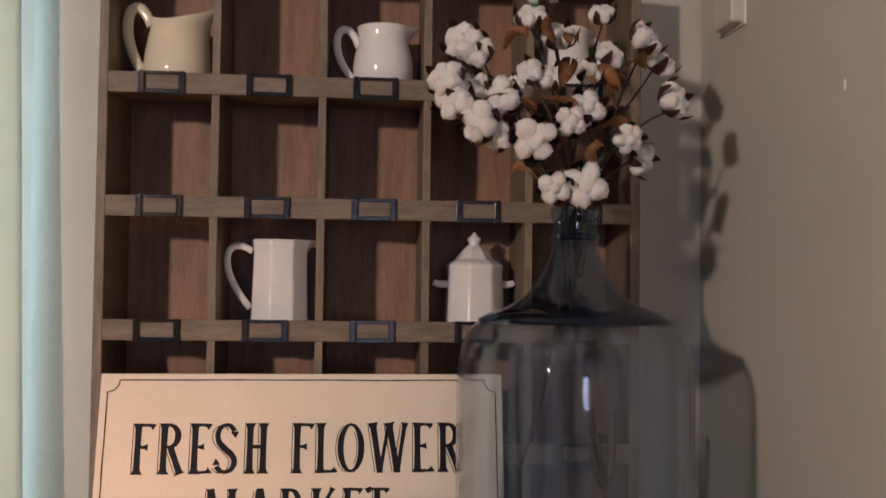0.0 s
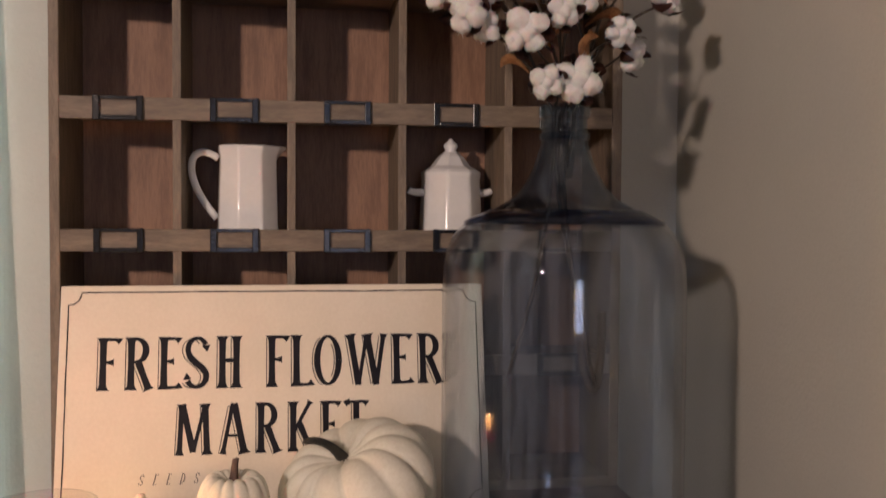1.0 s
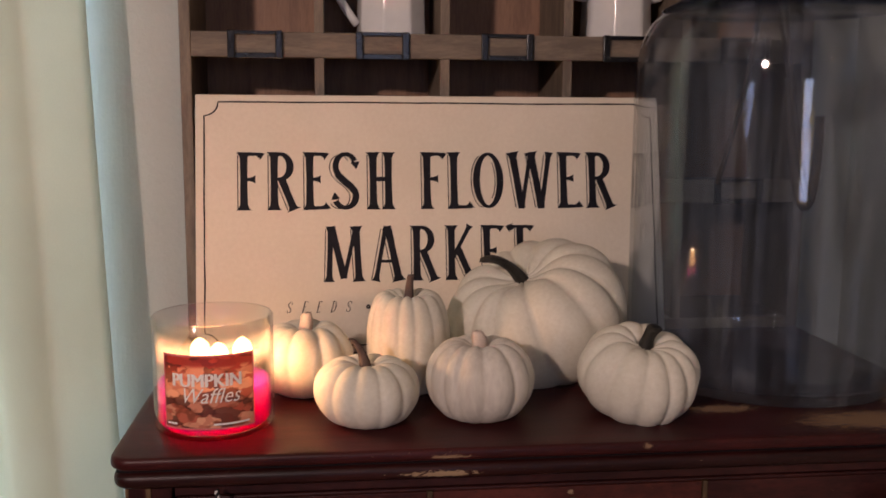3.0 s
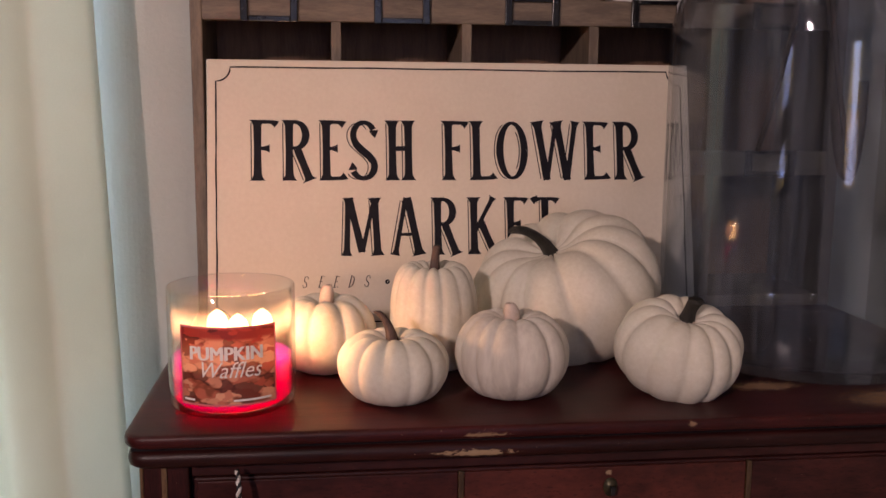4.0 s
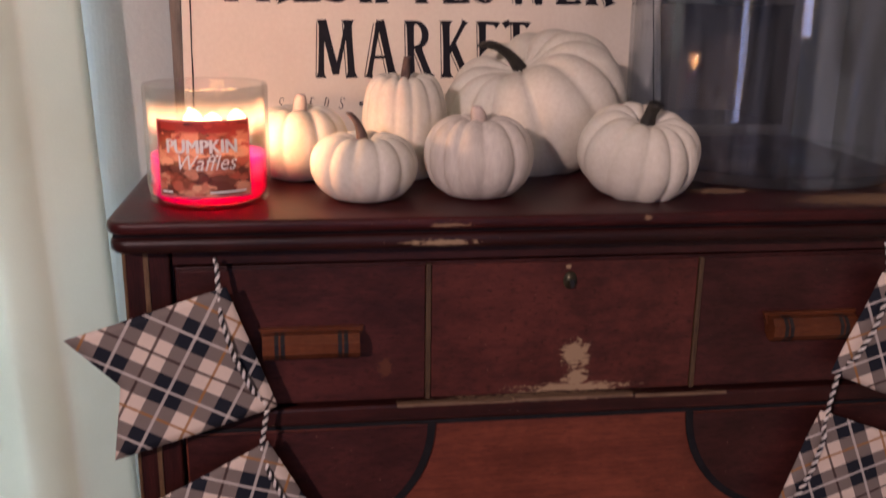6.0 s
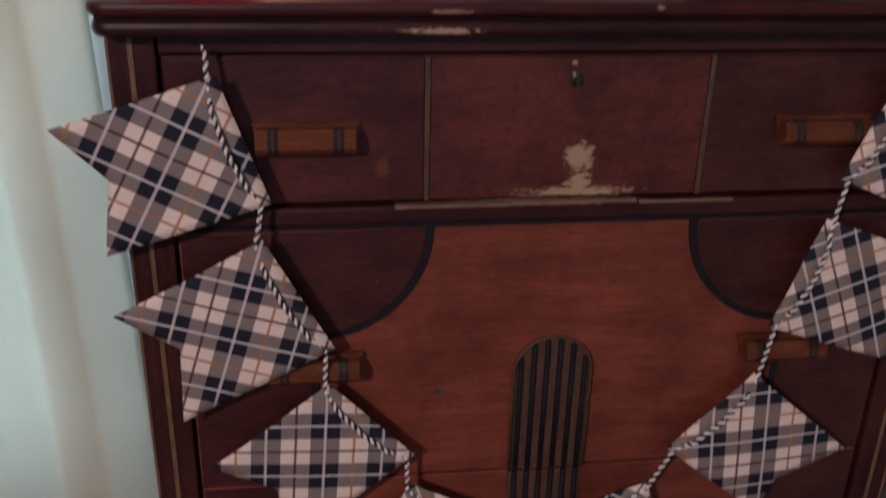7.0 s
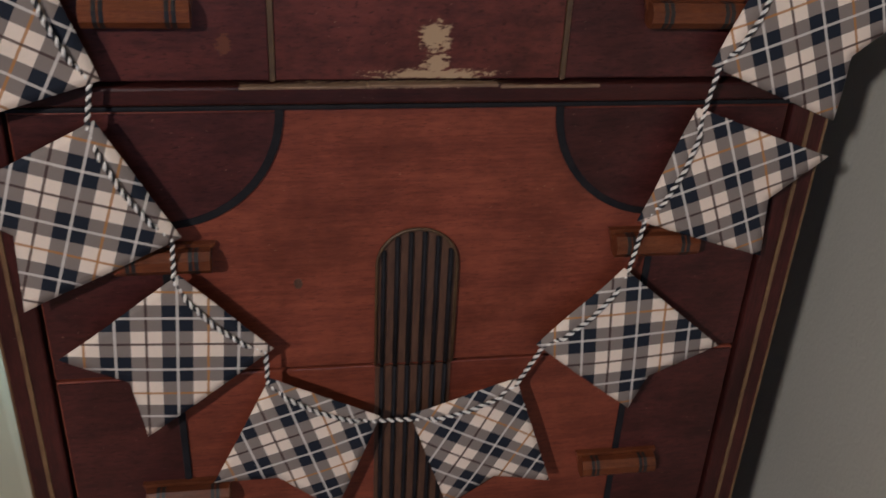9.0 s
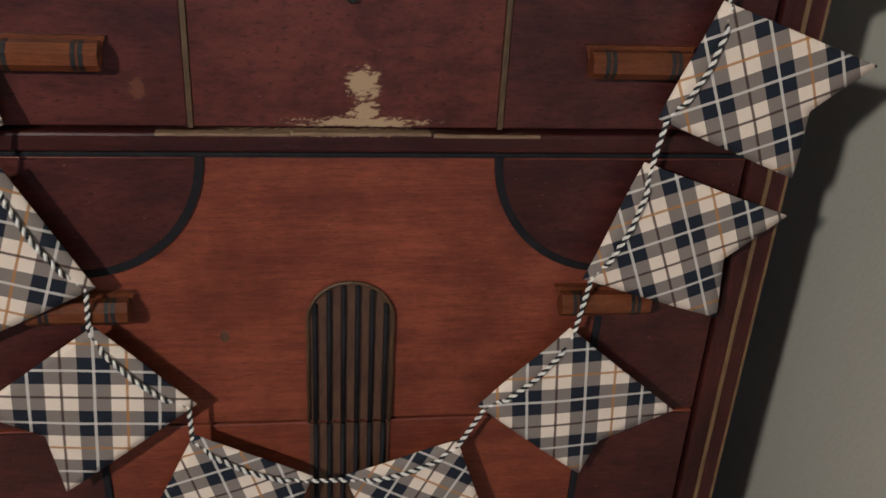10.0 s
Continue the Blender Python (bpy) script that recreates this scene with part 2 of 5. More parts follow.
def tartan(name):
    """Woven check: navy and grey on cream, white, brown and ochre lines."""
    k = Nodes(name)
    c = k.node("ShaderNodeTexCoord")
    s = k.node("ShaderNodeSeparateXYZ")
    k.t.links.new(c.outputs["UV"], s.inputs[0])
    cream, grey, navy = (0.72, 0.60, 0.50), (0.205, 0.170, 0.150), (0.014, 0.017, 0.026)

    def band(u, lo, hi):
        return k.math("MULTIPLY", k.math("GREATER_THAN", u, lo), k.math("LESS_THAN", u, hi))
    dark, white, line, odd = [], [], [], []
    for axis in (0, 1):
        u = k.math("FRACT", s.outputs[axis])
        dark.append(band(u, 0.25, 0.75))
        white.append(band(u, 0.477, 0.523))
        line.append(k.math("ADD", band(u, -0.01, 0.022), band(u, 0.978, 1.01), True))
        odd.append(k.math("GREATER_THAN", k.math("FRACT", k.math("ADD", k.math("MULTIPLY", s.outputs[axis], 0.5), 0.25)), 0.5))
    col = k.mix(k.math("MULTIPLY", k.math("ADD", dark[0], dark[1]), 0.5), cream, navy)
    col = k.mix(k.math("ABSOLUTE", k.math("SUBTRACT", dark[0], dark[1])), col, grey)
    for axis in (0, 1):
        col = k.mix(k.math("MULTIPLY", line[axis], 0.85), col, k.mix(odd[axis], (0.36, 0.165, 0.050), (0.045, 0.022, 0.020)))
    for axis in (0, 1):
        col = k.mix(k.math("MULTIPLY", white[axis], 0.64), col, (0.70, 0.64, 0.58))
    v = k.coords()
    weave = k.noise(v, 900.0, 2.0)
    shade = k.node("ShaderNodeHueSaturation")
    k.put(shade.inputs["Value"], k.math("ADD", 0.82, k.math("MULTIPLY", k.math("ADD", weave, k.noise(v, 25.0)), 0.18)))
    k.put(shade.inputs["Color"], col)
    k.set(Base_Color=shade.outputs[0], Roughness=0.7, Specular_IOR_Level=0.15)
    k.bump(weave, 0.3, 0.0005)
    return k.m


M_WALL = plain("wall_paint", (0.465, 0.455, 0.395), (0.505, 0.49, 0.43), 3.0, 0.75, bump=0.6, fine=60.0, depth=0.0010)
M_CEIL = plain("ceiling_paint", (0.72, 0.70, 0.66), (0.78, 0.76, 0.72), 3.0, 0.85, bump=0.2, fine=40.0)
M_FLOOR = plain("oak_floor", (0.16, 0.085, 0.04), (0.27, 0.15, 0.075), 4.0, 0.4, (1, 8, 1))
M_TRIM = plain("white_trim", (0.74, 0.73, 0.70), (0.80, 0.79, 0.76), 6.0, 0.45, bump=0.05)
M_PLASTIC = plain("beige_plastic", (0.52, 0.49, 0.43), (0.56, 0.53, 0.47), 10.0, 0.45, bump=0.04)
M_PANE = clear_glass("window_pane", (0.95, 0.98, 0.97))
M_GREYWOOD = plain("weathered_wood", (0.13, 0.100, 0.073), (0.245, 0.190, 0.136), 14.0, 0.62, (1, 6, 6), 0.35, 7.0, vary=0.35)
M_GREYWOOD_UP = plain("weathered_wood_upright", (0.13, 0.100, 0.073), (0.245, 0.190, 0.136), 14.0, 0.62, (6, 6, 1), 0.35, 7.0, vary=0.35)
M_BACKWOOD = plain("reddish_plywood", (0.195, 0.104, 0.060), (0.33, 0.183, 0.108), 10.0, 0.6, (7, 7, 1), 0.3, 6.0)
M_BLACKMETAL = plain("black_metal", (0.005, 0.005, 0.006), (0.014, 0.013, 0.013), 60.0, 0.20, bump=0.15, Specular_IOR_Level=0.42)
M_CREAM = plain("cream_ceramic", (0.70, 0.62, 0.45), (0.76, 0.68, 0.51), 12.0, 0.14, bump=0.02)
M_WHITECER = plain("white_ceramic", (0.76, 0.75, 0.72), (0.82, 0.81, 0.78), 12.0, 0.14, bump=0.02)
M_SIGN = plain("sign_paint", (0.72, 0.64, 0.51), (0.80, 0.72, 0.59), 7.0, 0.6, bump=0.12, fine=30.0, depth=0.0005)
M_INK = plain("black_sign_paint", (0.005, 0.005, 0.009), (0.014, 0.013, 0.019), 60.0, 0.6, bump=0.1, Specular_IOR_Level=0.2)
M_JUG = clear_glass("blue_grey_glass", (0.885, 0.915, 0.945), haze=0.034)
M_JUG_NECK = clear_glass("thick_blue_grey_glass", (0.67, 0.745, 0.82), haze=0.014)
# dark tint that stands in for refraction at the jug's shoulder
M_JUG_REFRACTION = clear_glass("dark_refraction_tint", (0.40, 0.50, 0.70))
M_JAR = clear_glass("candle_glass", (0.97, 0.965, 0.955))
M_COTTON = plain("cotton_fluff", (0.66, 0.63, 0.60), (0.77, 0.745, 0.715), 60.0, 0.95, bump=0.45, fine=8.0, depth=0.002, Subsurface_Weight=0.25, Subsurface_Scale=0.004)
M_HUSK = plain("dry_husk", (0.035, 0.014, 0.010), (0.12, 0.045, 0.026), 50.0, 0.6, bump=0.4)
M_TWIG = plain("dry_twig", (0.022, 0.016, 0.011), (0.06, 0.042, 0.028), 80.0, 0.7, bump=0.5)
M_LEAF = plain("curled_leaf", (0.20, 0.075, 0.026), (0.52, 0.27, 0.11), 40.0, 0.55, bump=0.4, vary=0.6)
M_PUMPKIN = plain("white_pumpkin_skin", (0.67, 0.62, 0.50), (0.79, 0.745, 0.635), 16.0, 0.62, bump=0.30, fine=14.0, depth=0.0010, vary=0.25, Specular_IOR_Level=0.28)
M_PUMPKIN_DULL = plain("chalky_pumpkin_skin", (0.57, 0.51, 0.43), (0.73, 0.67, 0.575), 30.0, 0.65, (1, 1, 0.25), 0.25, 8.0, depth=0.0008)
M_STEM = plain("dry_brown_stem", (0.060, 0.034, 0.026), (0.17, 0.105, 0.080), 60.0, 0.65, (3, 3, 0.6), 0.6)
M_STEM_PALE = plain("pale_painted_stem", (0.58, 0.46, 0.38), (0.70, 0.58, 0.50), 60.0, 0.6, bump=0.4)
M_STEM_DARK = plain("dark_green_stem", (0.010, 0.009, 0.007), (0.035, 0.032, 0.024), 60.0, 0.5, (3, 3, 0.6), 0.6)
M_WAX = lit_wax()
M_GLOW_FILM = film("waxy_glow_film", (0.90, 0.80, 0.66), 0.21)
M_FLAME = glow("flame", (1.0, 0.62, 0.22), 7.0)
def printed_waffles():
    """A printed heap of waffle sticks: warm pieces with dark gaps, darker above and below."""
    k = Nodes("printed_paper_label")
    v = k.coords((1, 1, 1.9))
    cell = k.node("ShaderNodeTexVoronoi")
    cell.inputs["Scale"].default_value, cell.inputs["Randomness"].default_value = 78.0, 0.95
    warp = k.node("ShaderNodeVectorMath", operation="ADD")
    wob = k.node("ShaderNodeTexNoise")
    k.t.links.new(v, wob.inputs["Vector"])
    wob.inputs["Scale"].default_value = 60.0
    amount = k.node("ShaderNodeVectorMath", operation="SCALE")
    amount.inputs["Scale"].default_value = 0.034
    k.t.links.new(wob.outputs["Color"], amount.inputs[0])
    k.t.links.new(v, warp.inputs[0])
    k.t.links.new(amount.outputs[0], warp.inputs[1])
    k.t.links.new(warp.outputs[0], cell.inputs["Vector"])
    tone = k.node("ShaderNodeSeparateColor")
    k.t.links.new(cell.outputs["Color"], tone.inputs[0])
    piece = k.mix(tone.outputs[0], (0.52, 0.10, 0.050), (0.84, 0.42, 0.24))
    up = k.node("ShaderNodeSeparateXYZ")
    k.t.links.new(k.coords(), up.inputs[0])
    top = k.step(k.math("ADD", up.outputs[2], k.math("MULTIPLY", tone.outputs[2], 0.006)), 0.063, 0.067)
    piece = k.mix(k.step(cell.outputs["Distance"], 0.5, 0.8), piece, (0.28, 0.07, 0.03))
    dark = k.math("GREATER_THAN", tone.outputs[1], 0.74)
    piece = k.mix(top, piece, k.mix(tone.outputs[0], (0.20, 0.016, 0.014), (0.50, 0.06, 0.03)))
    k.set(Base_Color=k.mix(k.math("MULTIPLY", dark, 0.85), piece, (0.06, 0.012, 0.008)), Roughness=0.45)
    tl, mx = k.node("ShaderNodeBsdfTranslucent"), k.node("ShaderNodeMixShader")
    k.put(tl.inputs[0], piece)
    mx.inputs[0].default_value = 0.045
    k.t.links.new(k.bsdf.outputs[0], mx.inputs[1])
    k.t.links.new(tl.outputs[0], mx.inputs[2])
    k.t.links.new(mx.outputs[0], k.out.inputs["Surface"])
    return k.m


M_LABEL = printed_waffles()
M_LABELEDGE = plain("label_border_print", (0.62, 0.16, 0.17), (0.72, 0.22, 0.22), 30.0, 0.5, bump=0.0)
M_WHITEINK = plain("white_print", (0.88, 0.85, 0.79), (0.93, 0.90, 0.84), 30.0, 0.5, bump=0.0)
RAW = (0.36, 0.245, 0.145)
M_TOP = worn_wood("mahogany_top", (0.025, 0.0046, 0.0050), (0.068, 0.0110, 0.0102), (0.255, 0.155, 0.088), [(0.275, 0.006, 1.0845, 0.120, 0.040, 0.05), (0.345, 0.050, 1.0845, 0.055, 0.065, 0.05), (0.150, 0.048, 1.0845, 0.055, 0.020, 0.05), (-0.11, -0.034, 1.078, 0.028, 0.012, 0.003), (0.055, -0.034, 1.081, 0.006, 0.012, 0.005)])
M_MOULD = worn_wood("mahogany_moulding", (0.014, 0.0045, 0.0045), (0.042, 0.0095, 0.0080), RAW, [(-0.115, -0.03, 1.063, 0.05, 0.03, 0.0045)], wear=0.03)
M_DARK = worn_wood("dark_mahogany", (0.027, 0.0085, 0.0083), (0.074, 0.0198, 0.0166), RAW, stretch=(1, 4, 4))
M_DARK_UP = worn_wood("dark_mahogany_upright", (0.020, 0.0058, 0.0056), (0.062, 0.0145, 0.0120), RAW, stretch=(12, 12, 1))
M_CENTRE = worn_wood("scuffed_mahogany", (0.045, 0.0128, 0.0108), (0.120, 0.0305, 0.0220), RAW, stretch=(1, 2.5, 2.5), spots=[(0.008, 0, 0.950, 0.021, 0.05, 0.022), (0.010, 0, 0.928, 0.020, 0.05, 0.018), (0.006, 0, 0.9195, 0.085, 0.05, 0.008), (-0.002, 0, 1.032, 0.005, 0.05, 0.003)])
M_LEFTPANEL = worn_wood("stained_mahogany", (0.032, 0.0096, 0.0090), (0.088, 0.0225, 0.0180), (0.105, 0.034, 0.018), stretch=(1, 4, 4), spots=[(-0.160, 0, 0.945, 0.010, 0.05, 0.014)])
M_RED = worn_wood("red_mahogany_veneer", (0.112, 0.0265, 0.0160), (0.215, 0.0560, 0.0295), RAW, stretch=(1, 9, 9), scale=4.0)
M_LEDGE = worn_wood("rubbed_ledge", (0.020, 0.0060, 0.0055), (0.055, 0.0130, 0.0100), RAW, [(-0.03, -0.006, 0.913, 0.16, 0.03, 0.006)], wear=0.075)
M_BARE = plain("bare_wood", (0.13, 0.075, 0.042), (0.27, 0.17, 0.10), 40.0, 0.6, (1, 10, 10), 0.3)
M_PULL = worn_wood("orange_wood_pull", (0.080, 0.022, 0.009), (0.150, 0.047, 0.017), (0.30, 0.14, 0.06), scale=30.0, rough=0.3)
M_BLACK = plain("black_inlay", (0.008, 0.008, 0.009), (0.02, 0.019, 0.02), 50.0, 0.35, bump=0.1)
M_GOLD = plain("ochre_inlay", (0.045, 0.022, 0.0095), (0.115, 0.068, 0.030), 60.0, 0.5, (6, 6, 1), 0.2)
M_GOLD_RUBBED = plain("rubbed_ochre_inlay", (0.085, 0.042, 0.018), (0.20, 0.115, 0.050), 60.0, 0.5, (6, 6, 1), 0.2)
M_REED = plain("black_reed", (0.008, 0.008, 0.010), (0.018, 0.016, 0.018), 50.0, 0.7, bump=0.2, Specular_IOR_Level=0.15)
M_FIELD = plain("brown_reed_field", (0.050, 0.022, 0.013), (0.105, 0.050, 0.027), 60.0, 0.5, (6, 6, 1), 0.2)
M_BRASS = plain("aged_brass", (0.06, 0.06, 0.045), (0.18, 0.16, 0.10), 90.0, 0.45, metal=0.8)
M_TARTAN = tartan("tartan_cloth")
M_CORD_W = plain("white_cord", (0.74, 0.70, 0.65), (0.84, 0.80, 0.75), 300.0, 0.85, bump=0.5)
M_CORD_B = plain("black_cord", (0.012, 0.012, 0.014), (0.03, 0.03, 0.033), 300.0, 0.85, bump=0.5)


def curtain_cloth():
    k = Nodes("curtain_cloth")
    v = k.coords()
    weave = k.noise(v, 700.0, 2.0)
    f = k.step(k.math("ADD", k.math("MULTIPLY", k.noise(v, 5.0), 0.7), k.math("MULTIPLY", weave, 0.3)), 0.3, 0.7)
    col = k.mix(f, (0.71, 0.685, 0.545), (0.78, 0.75, 0.605))
    k.set(Base_Color=col, Roughness=0.85, Sheen_Weight=0.15)
    k.bump(weave, 0.3, 0.0006)
    tr, mx = k.node("ShaderNodeBsdfTranslucent"), k.node("ShaderNodeMixShader")
    k.put(tr.inputs[0], col)
    mx.inputs[0].default_value = 0.50
    k.t.links.new(k.bsdf.outputs[0], mx.inputs[1])
    k.t.links.new(tr.outputs[0], mx.inputs[2])
    k.t.links.new(mx.outputs[0], k.out.inputs["Surface"])
    return k.m


M_CURTAIN = curtain_cloth()

# ---- the room ----
BACK, RIGHT, LEFT, REAR, TALL = 1.475, 0.54, -4.2, -4.6, 2.6
WIN = (-1.75, -0.513, 0.30, 2.15)
FAR = (-0.45, 0.50, 0.75, 2.1)


def wall_with_opening(name, y0, y1, opening, label, bull=0.0):
    """A wall round an opening; with bull the plaster rolls round the opening's right edge into its reveal."""
    x0, x1, z0, z1 = opening
    bm = box(LEFT, x0, y0, y1, 0, TALL)
    if bull:
        turn = [(x1 + bull - bull * math.cos(a), y0 + bull - bull * math.sin(a)) for a in (math.pi / 2 * i / 16 for i in range(17))]
        outline = [(x1, y1)] + turn + [(RIGHT, y0), (RIGHT, y1)]
        lo, hi = ([bm.verts.new((x, y, z)) for x, y in outline] for z in (z0, z1))
        bm.faces.new(lo)
        bm.faces.new(hi[::-1])
        for i in range(len(outline)):
            j = (i + 1) % len(outline)
            bm.faces.new((lo[i], lo[j], hi[j], hi[i]))
        box(x1, RIGHT, y0, y1, 0, z0, bm=bm)
        box(x1, RIGHT, y0, y1, z1, TALL, bm=bm)
    else:
        box(x1, RIGHT, y0, y1, 0, TALL, bm=bm)
    box(x0, x1, y0, y1, 0, z0, bm=bm)
    box(x0, x1, y0, y1, z1, TALL, bm=bm)
    return solid(name, bm, M_WALL, label, "wall", kind="structure")


wall_with_opening("wall_north", BACK, BACK + 0.12, WIN, "warm grey-beige painted wall with a curtained window", 0.070)
wall_with_opening("wall_south", REAR - 0.12, REAR, FAR, "warm grey-beige painted wall with a window")
solid("wall_east", box(RIGHT, RIGHT + 0.12, REAR - 0.12, BACK + 0.12, 0, TALL), M_WALL, "warm grey-beige painted wall beside the chest", "wall", kind="structure")
solid("wall_west", box(LEFT - 0.12, LEFT, REAR - 0.12, BACK + 0.12, 0, TALL), M_WALL, "warm grey-beige painted wall", "wall", kind="structure")
solid("floor", box(LEFT - 0.12, RIGHT + 0.12, REAR - 0.12, BACK + 0.12, -0.1, 0), M_FLOOR, "brown oak floor", "floor", kind="structure")
solid("ceiling", box(LEFT - 0.12, RIGHT + 0.12, REAR - 0.12, BACK + 0.12, TALL, TALL + 0.1), M_CEIL, "white painted ceiling", "ceiling", kind="structure")


def window(name, opening, y0, y1, label):
    x0, x1, z0, z1 = opening
    w = thing(name, pose(0, 0, 0), label, "window", kind="structure")
    bm = box(x0, x0 + 0.05, y0, y1, z0, z1)
    box(x1 - 0.05, x1, y0, y1, z0, z1, bm=bm)
    box(x0 + 0.05, x1 - 0.05, y0, y1, z0, z0 + 0.05, bm=bm)
    box(x0 + 0.05, x1 - 0.05, y0, y1, z1 - 0.05, z1, bm=bm)
    xm, zm = (x0 + x1) / 2, (z0 + z1) / 2
    box(x0 + 0.05, x1 - 0.05, y0, y1, zm - 0.02, zm + 0.02, bm=bm)
    part("window_frame", bm, M_TRIM, w)
    for za, zb in ((z0 + 0.05, zm - 0.02), (zm + 0.02, z1 - 0.05)):
        ob = part("pane", box(x0 + 0.05, x1 - 0.05, (y0 + y1) / 2 - 0.002, (y0 + y1) / 2 + 0.002, za, zb), M_PANE, w)
        ob.visible_shadow = False
    return w


window("window_1", WIN, BACK + 0.07, BACK + 0.11, "white-framed window behind a pale curtain")
window("window_2", FAR, REAR - 0.11, REAR - 0.07, "white-framed window across the room")


def curtain():
    """A gathered panel: folds run down it and widen towards the hem."""
    bm = bmesh.new()
    nx, nz, x0, x1 = 150, 40, -1.85, -0.486
    rows = []
    for j in range(nz + 1):
        v = j / nz
        z = 2.28 - v * 2.26
        row = []
        for i in range(nx + 1):
            u = i / nx
            s = (1 - u) * (x1 - x0)
            ph = 2 * math.pi * s / 0.15 + 0.5 * math.sin(3 * s + 1.0) + 0.25 * math.sin(2.2 * v + 4 * s)
            amp = 0.016 + 0.010 * v
            x = x0 + u * (x1 - x0) + 0.006 * math.sin(2 * ph) + (0.07 * (v - 0.29)) * u * u
            row.append(bm.verts.new((x, 1.385 + amp * math.sin(ph + 1.9) + 0.004 * math.sin(9 * v + 3 * s), z)))
        rows.append(row)
    for a, b in zip(rows, rows[1:]):
        for i in range(nx):
            bm.faces.new((a[i], a[i + 1], b[i + 1], b[i]))
    ob = solid("curtain", bm, M_CURTAIN, "pale sage-green curtain panel hanging over the window", "curtain", smooth=True)
    ob.modifiers.new("thick", "SOLIDIFY").thickness = 0.0015
    rod = thing("curtain_rod", pose(0, 0, 0), "dark metal curtain rod above the window", "curtain rod")
    part("pole", tube([(-1.95, 1.385, 2.29), (-0.42, 1.385, 2.29)], 0.009, 12), M_BLACKMETAL, rod, smooth=True)
    for x in (-1.9, -0.45):
        part("bracket", box(x - 0.006, x + 0.006, 1.394, BACK, 2.28, 2.30), M_BLACKMETAL, rod)


curtain()

chime = thing("wall_box", pose(RIGHT, 1.33, 1.93), "small off-white plastic box mounted on the wall", "wall box")
part("cover", box(-0.022, 0, -0.034, 0.034, -0.06, 0.06, 0.004), M_PLASTIC, chime)
part("back_plate", box(-0.003, 0, -0.037, 0.037, -0.063, 0.063, 0.001), M_TRIM, chime)
bm_ = bmesh.new()
bmesh.ops.create_icosphere(bm_, subdivisions=2, radius=0.005, matrix=Matrix.Diagonal((0.25, 0.7, 1.5, 1)))
solid("wall_filler_spot", bm_, M_TRIM, "small white filler spot on the painted wall", "filler spot", pose(RIGHT, 1.02, 1.724), smooth=True)

# ---- the chest of drawers ----
TOPZ = 1.0845
chest = thing("chest_of_drawers", pose(0.016, 0.958, 0), "old dark red mahogany chest with scuffed varnish against the wall", "chest of drawers")
DEEP = 0.505


def rounded_slab(x0, x1, y0, z0, z1, corner, lip):
    """A board whose two front corners are rounded, with a soft lip all round."""
    bm = box(x0, x1, y0, DEEP, z0, z1)
    bmesh.ops.bevel(bm, geom=[e for e in bm.edges if abs(e.verts[0].co.z - e.verts[1].co.z) > 0.005 and e.verts[0].co.y < 0], offset=corner, segments=5, profile=0.5, affect="EDGES")
    bmesh.ops.bevel(bm, geom=[e for e in bm.edges if abs(e.verts[0].co.z - e.verts[1].co.z) < 1e-4], offset=lip, segments=3, profile=0.5, affect="EDGES")
    return bm


part("top_board", rounded_slab(-0.378, 0.382, -0.032, TOPZ - 0.0105, TOPZ, 0.018, 0.0035), M_TOP, chest, "dark red wooden top with rubbed bare patches", True)
part("moulding", rounded_slab(-0.376, 0.380, -0.030, TOPZ - 0.0265, TOPZ - 0.0135, 0.016, 0.005), M_MOULD, chest, "rounded moulding with rubbed edges", True)
# recess floor in black: the groove's shade is also put into its colour
part("groove", box(-0.372, 0.374, -0.024, DEEP, TOPZ - 0.0135, TOPZ - 0.0105), M_REED, chest)
part("carcass", box(-0.366, 0.366, 0.012, DEEP, 0.10, TOPZ - 0.0265), M_DARK, chest)
for s in (-1, 1):
    part("side_panel", box(s * 0.3662, s * 0.3702, 0.03, DEEP - 0.02, 0.16, TOPZ - 0.045), M_DARK_UP, chest)
    part("stile", box(*sorted((s * 0.334, s * 0.370)), -0.003, 0.014, 0.10, TOPZ - 0.0265, 0.002), M_DARK_UP, chest)
    part("stile_inlay", box(*sorted((s * 0.3505, s * 0.3545)), -0.0042, 0.0, 0.12, TOPZ - 0.031), M_GOLD_RUBBED, chest, "thin ochre inlaid line")
    part("worn_corner", box(*sorted((s * 0.3682, s * 0.3709)), -0.0038, 0.0012, 0.11, TOPZ - 0.031, 0.0008), M_GOLD_RUBBED, chest, "corner rubbed to pale wood")
    part("leg", box(*sorted((s * 0.315, s * 0.368)), 0.0, 0.05, 0, 0.10, 0.003), M_DARK_UP, chest)
    part("leg", box(*sorted((s * 0.315, s * 0.368)), DEEP - 0.06, DEEP - 0.01, 0, 0.10, 0.003), M_DARK_UP, chest)
part("top_rail", box(-0.332, 0.332, -0.002, 0.012, 1.041, TOPZ - 0.027, 0.001), M_DARK, chest)

# upper drawer: three panels parted by ochre inlay
drawer_1 = part("drawer", box(-0.331, 0.331, 0.0005, 0.012, 0.9135, 1.0385, 0.0015), M_DARK, chest)
part("left_panel", box(-0.328, -0.1255, -0.0025, 0.0005, 0.9155, 1.0365, 0.0008), M_LEFTPANEL, drawer_1)
part("centre_panel", box(-0.1205, 0.1145, -0.0025, 0.0005, 0.9155, 1.0365, 0.0008), M_CENTRE, drawer_1, "scuffed panel rubbed to bare wood")
part("right_panel", box(0.1195, 0.328, -0.0025, 0.0005, 0.9155, 1.0365, 0.0008), M_DARK, drawer_1)
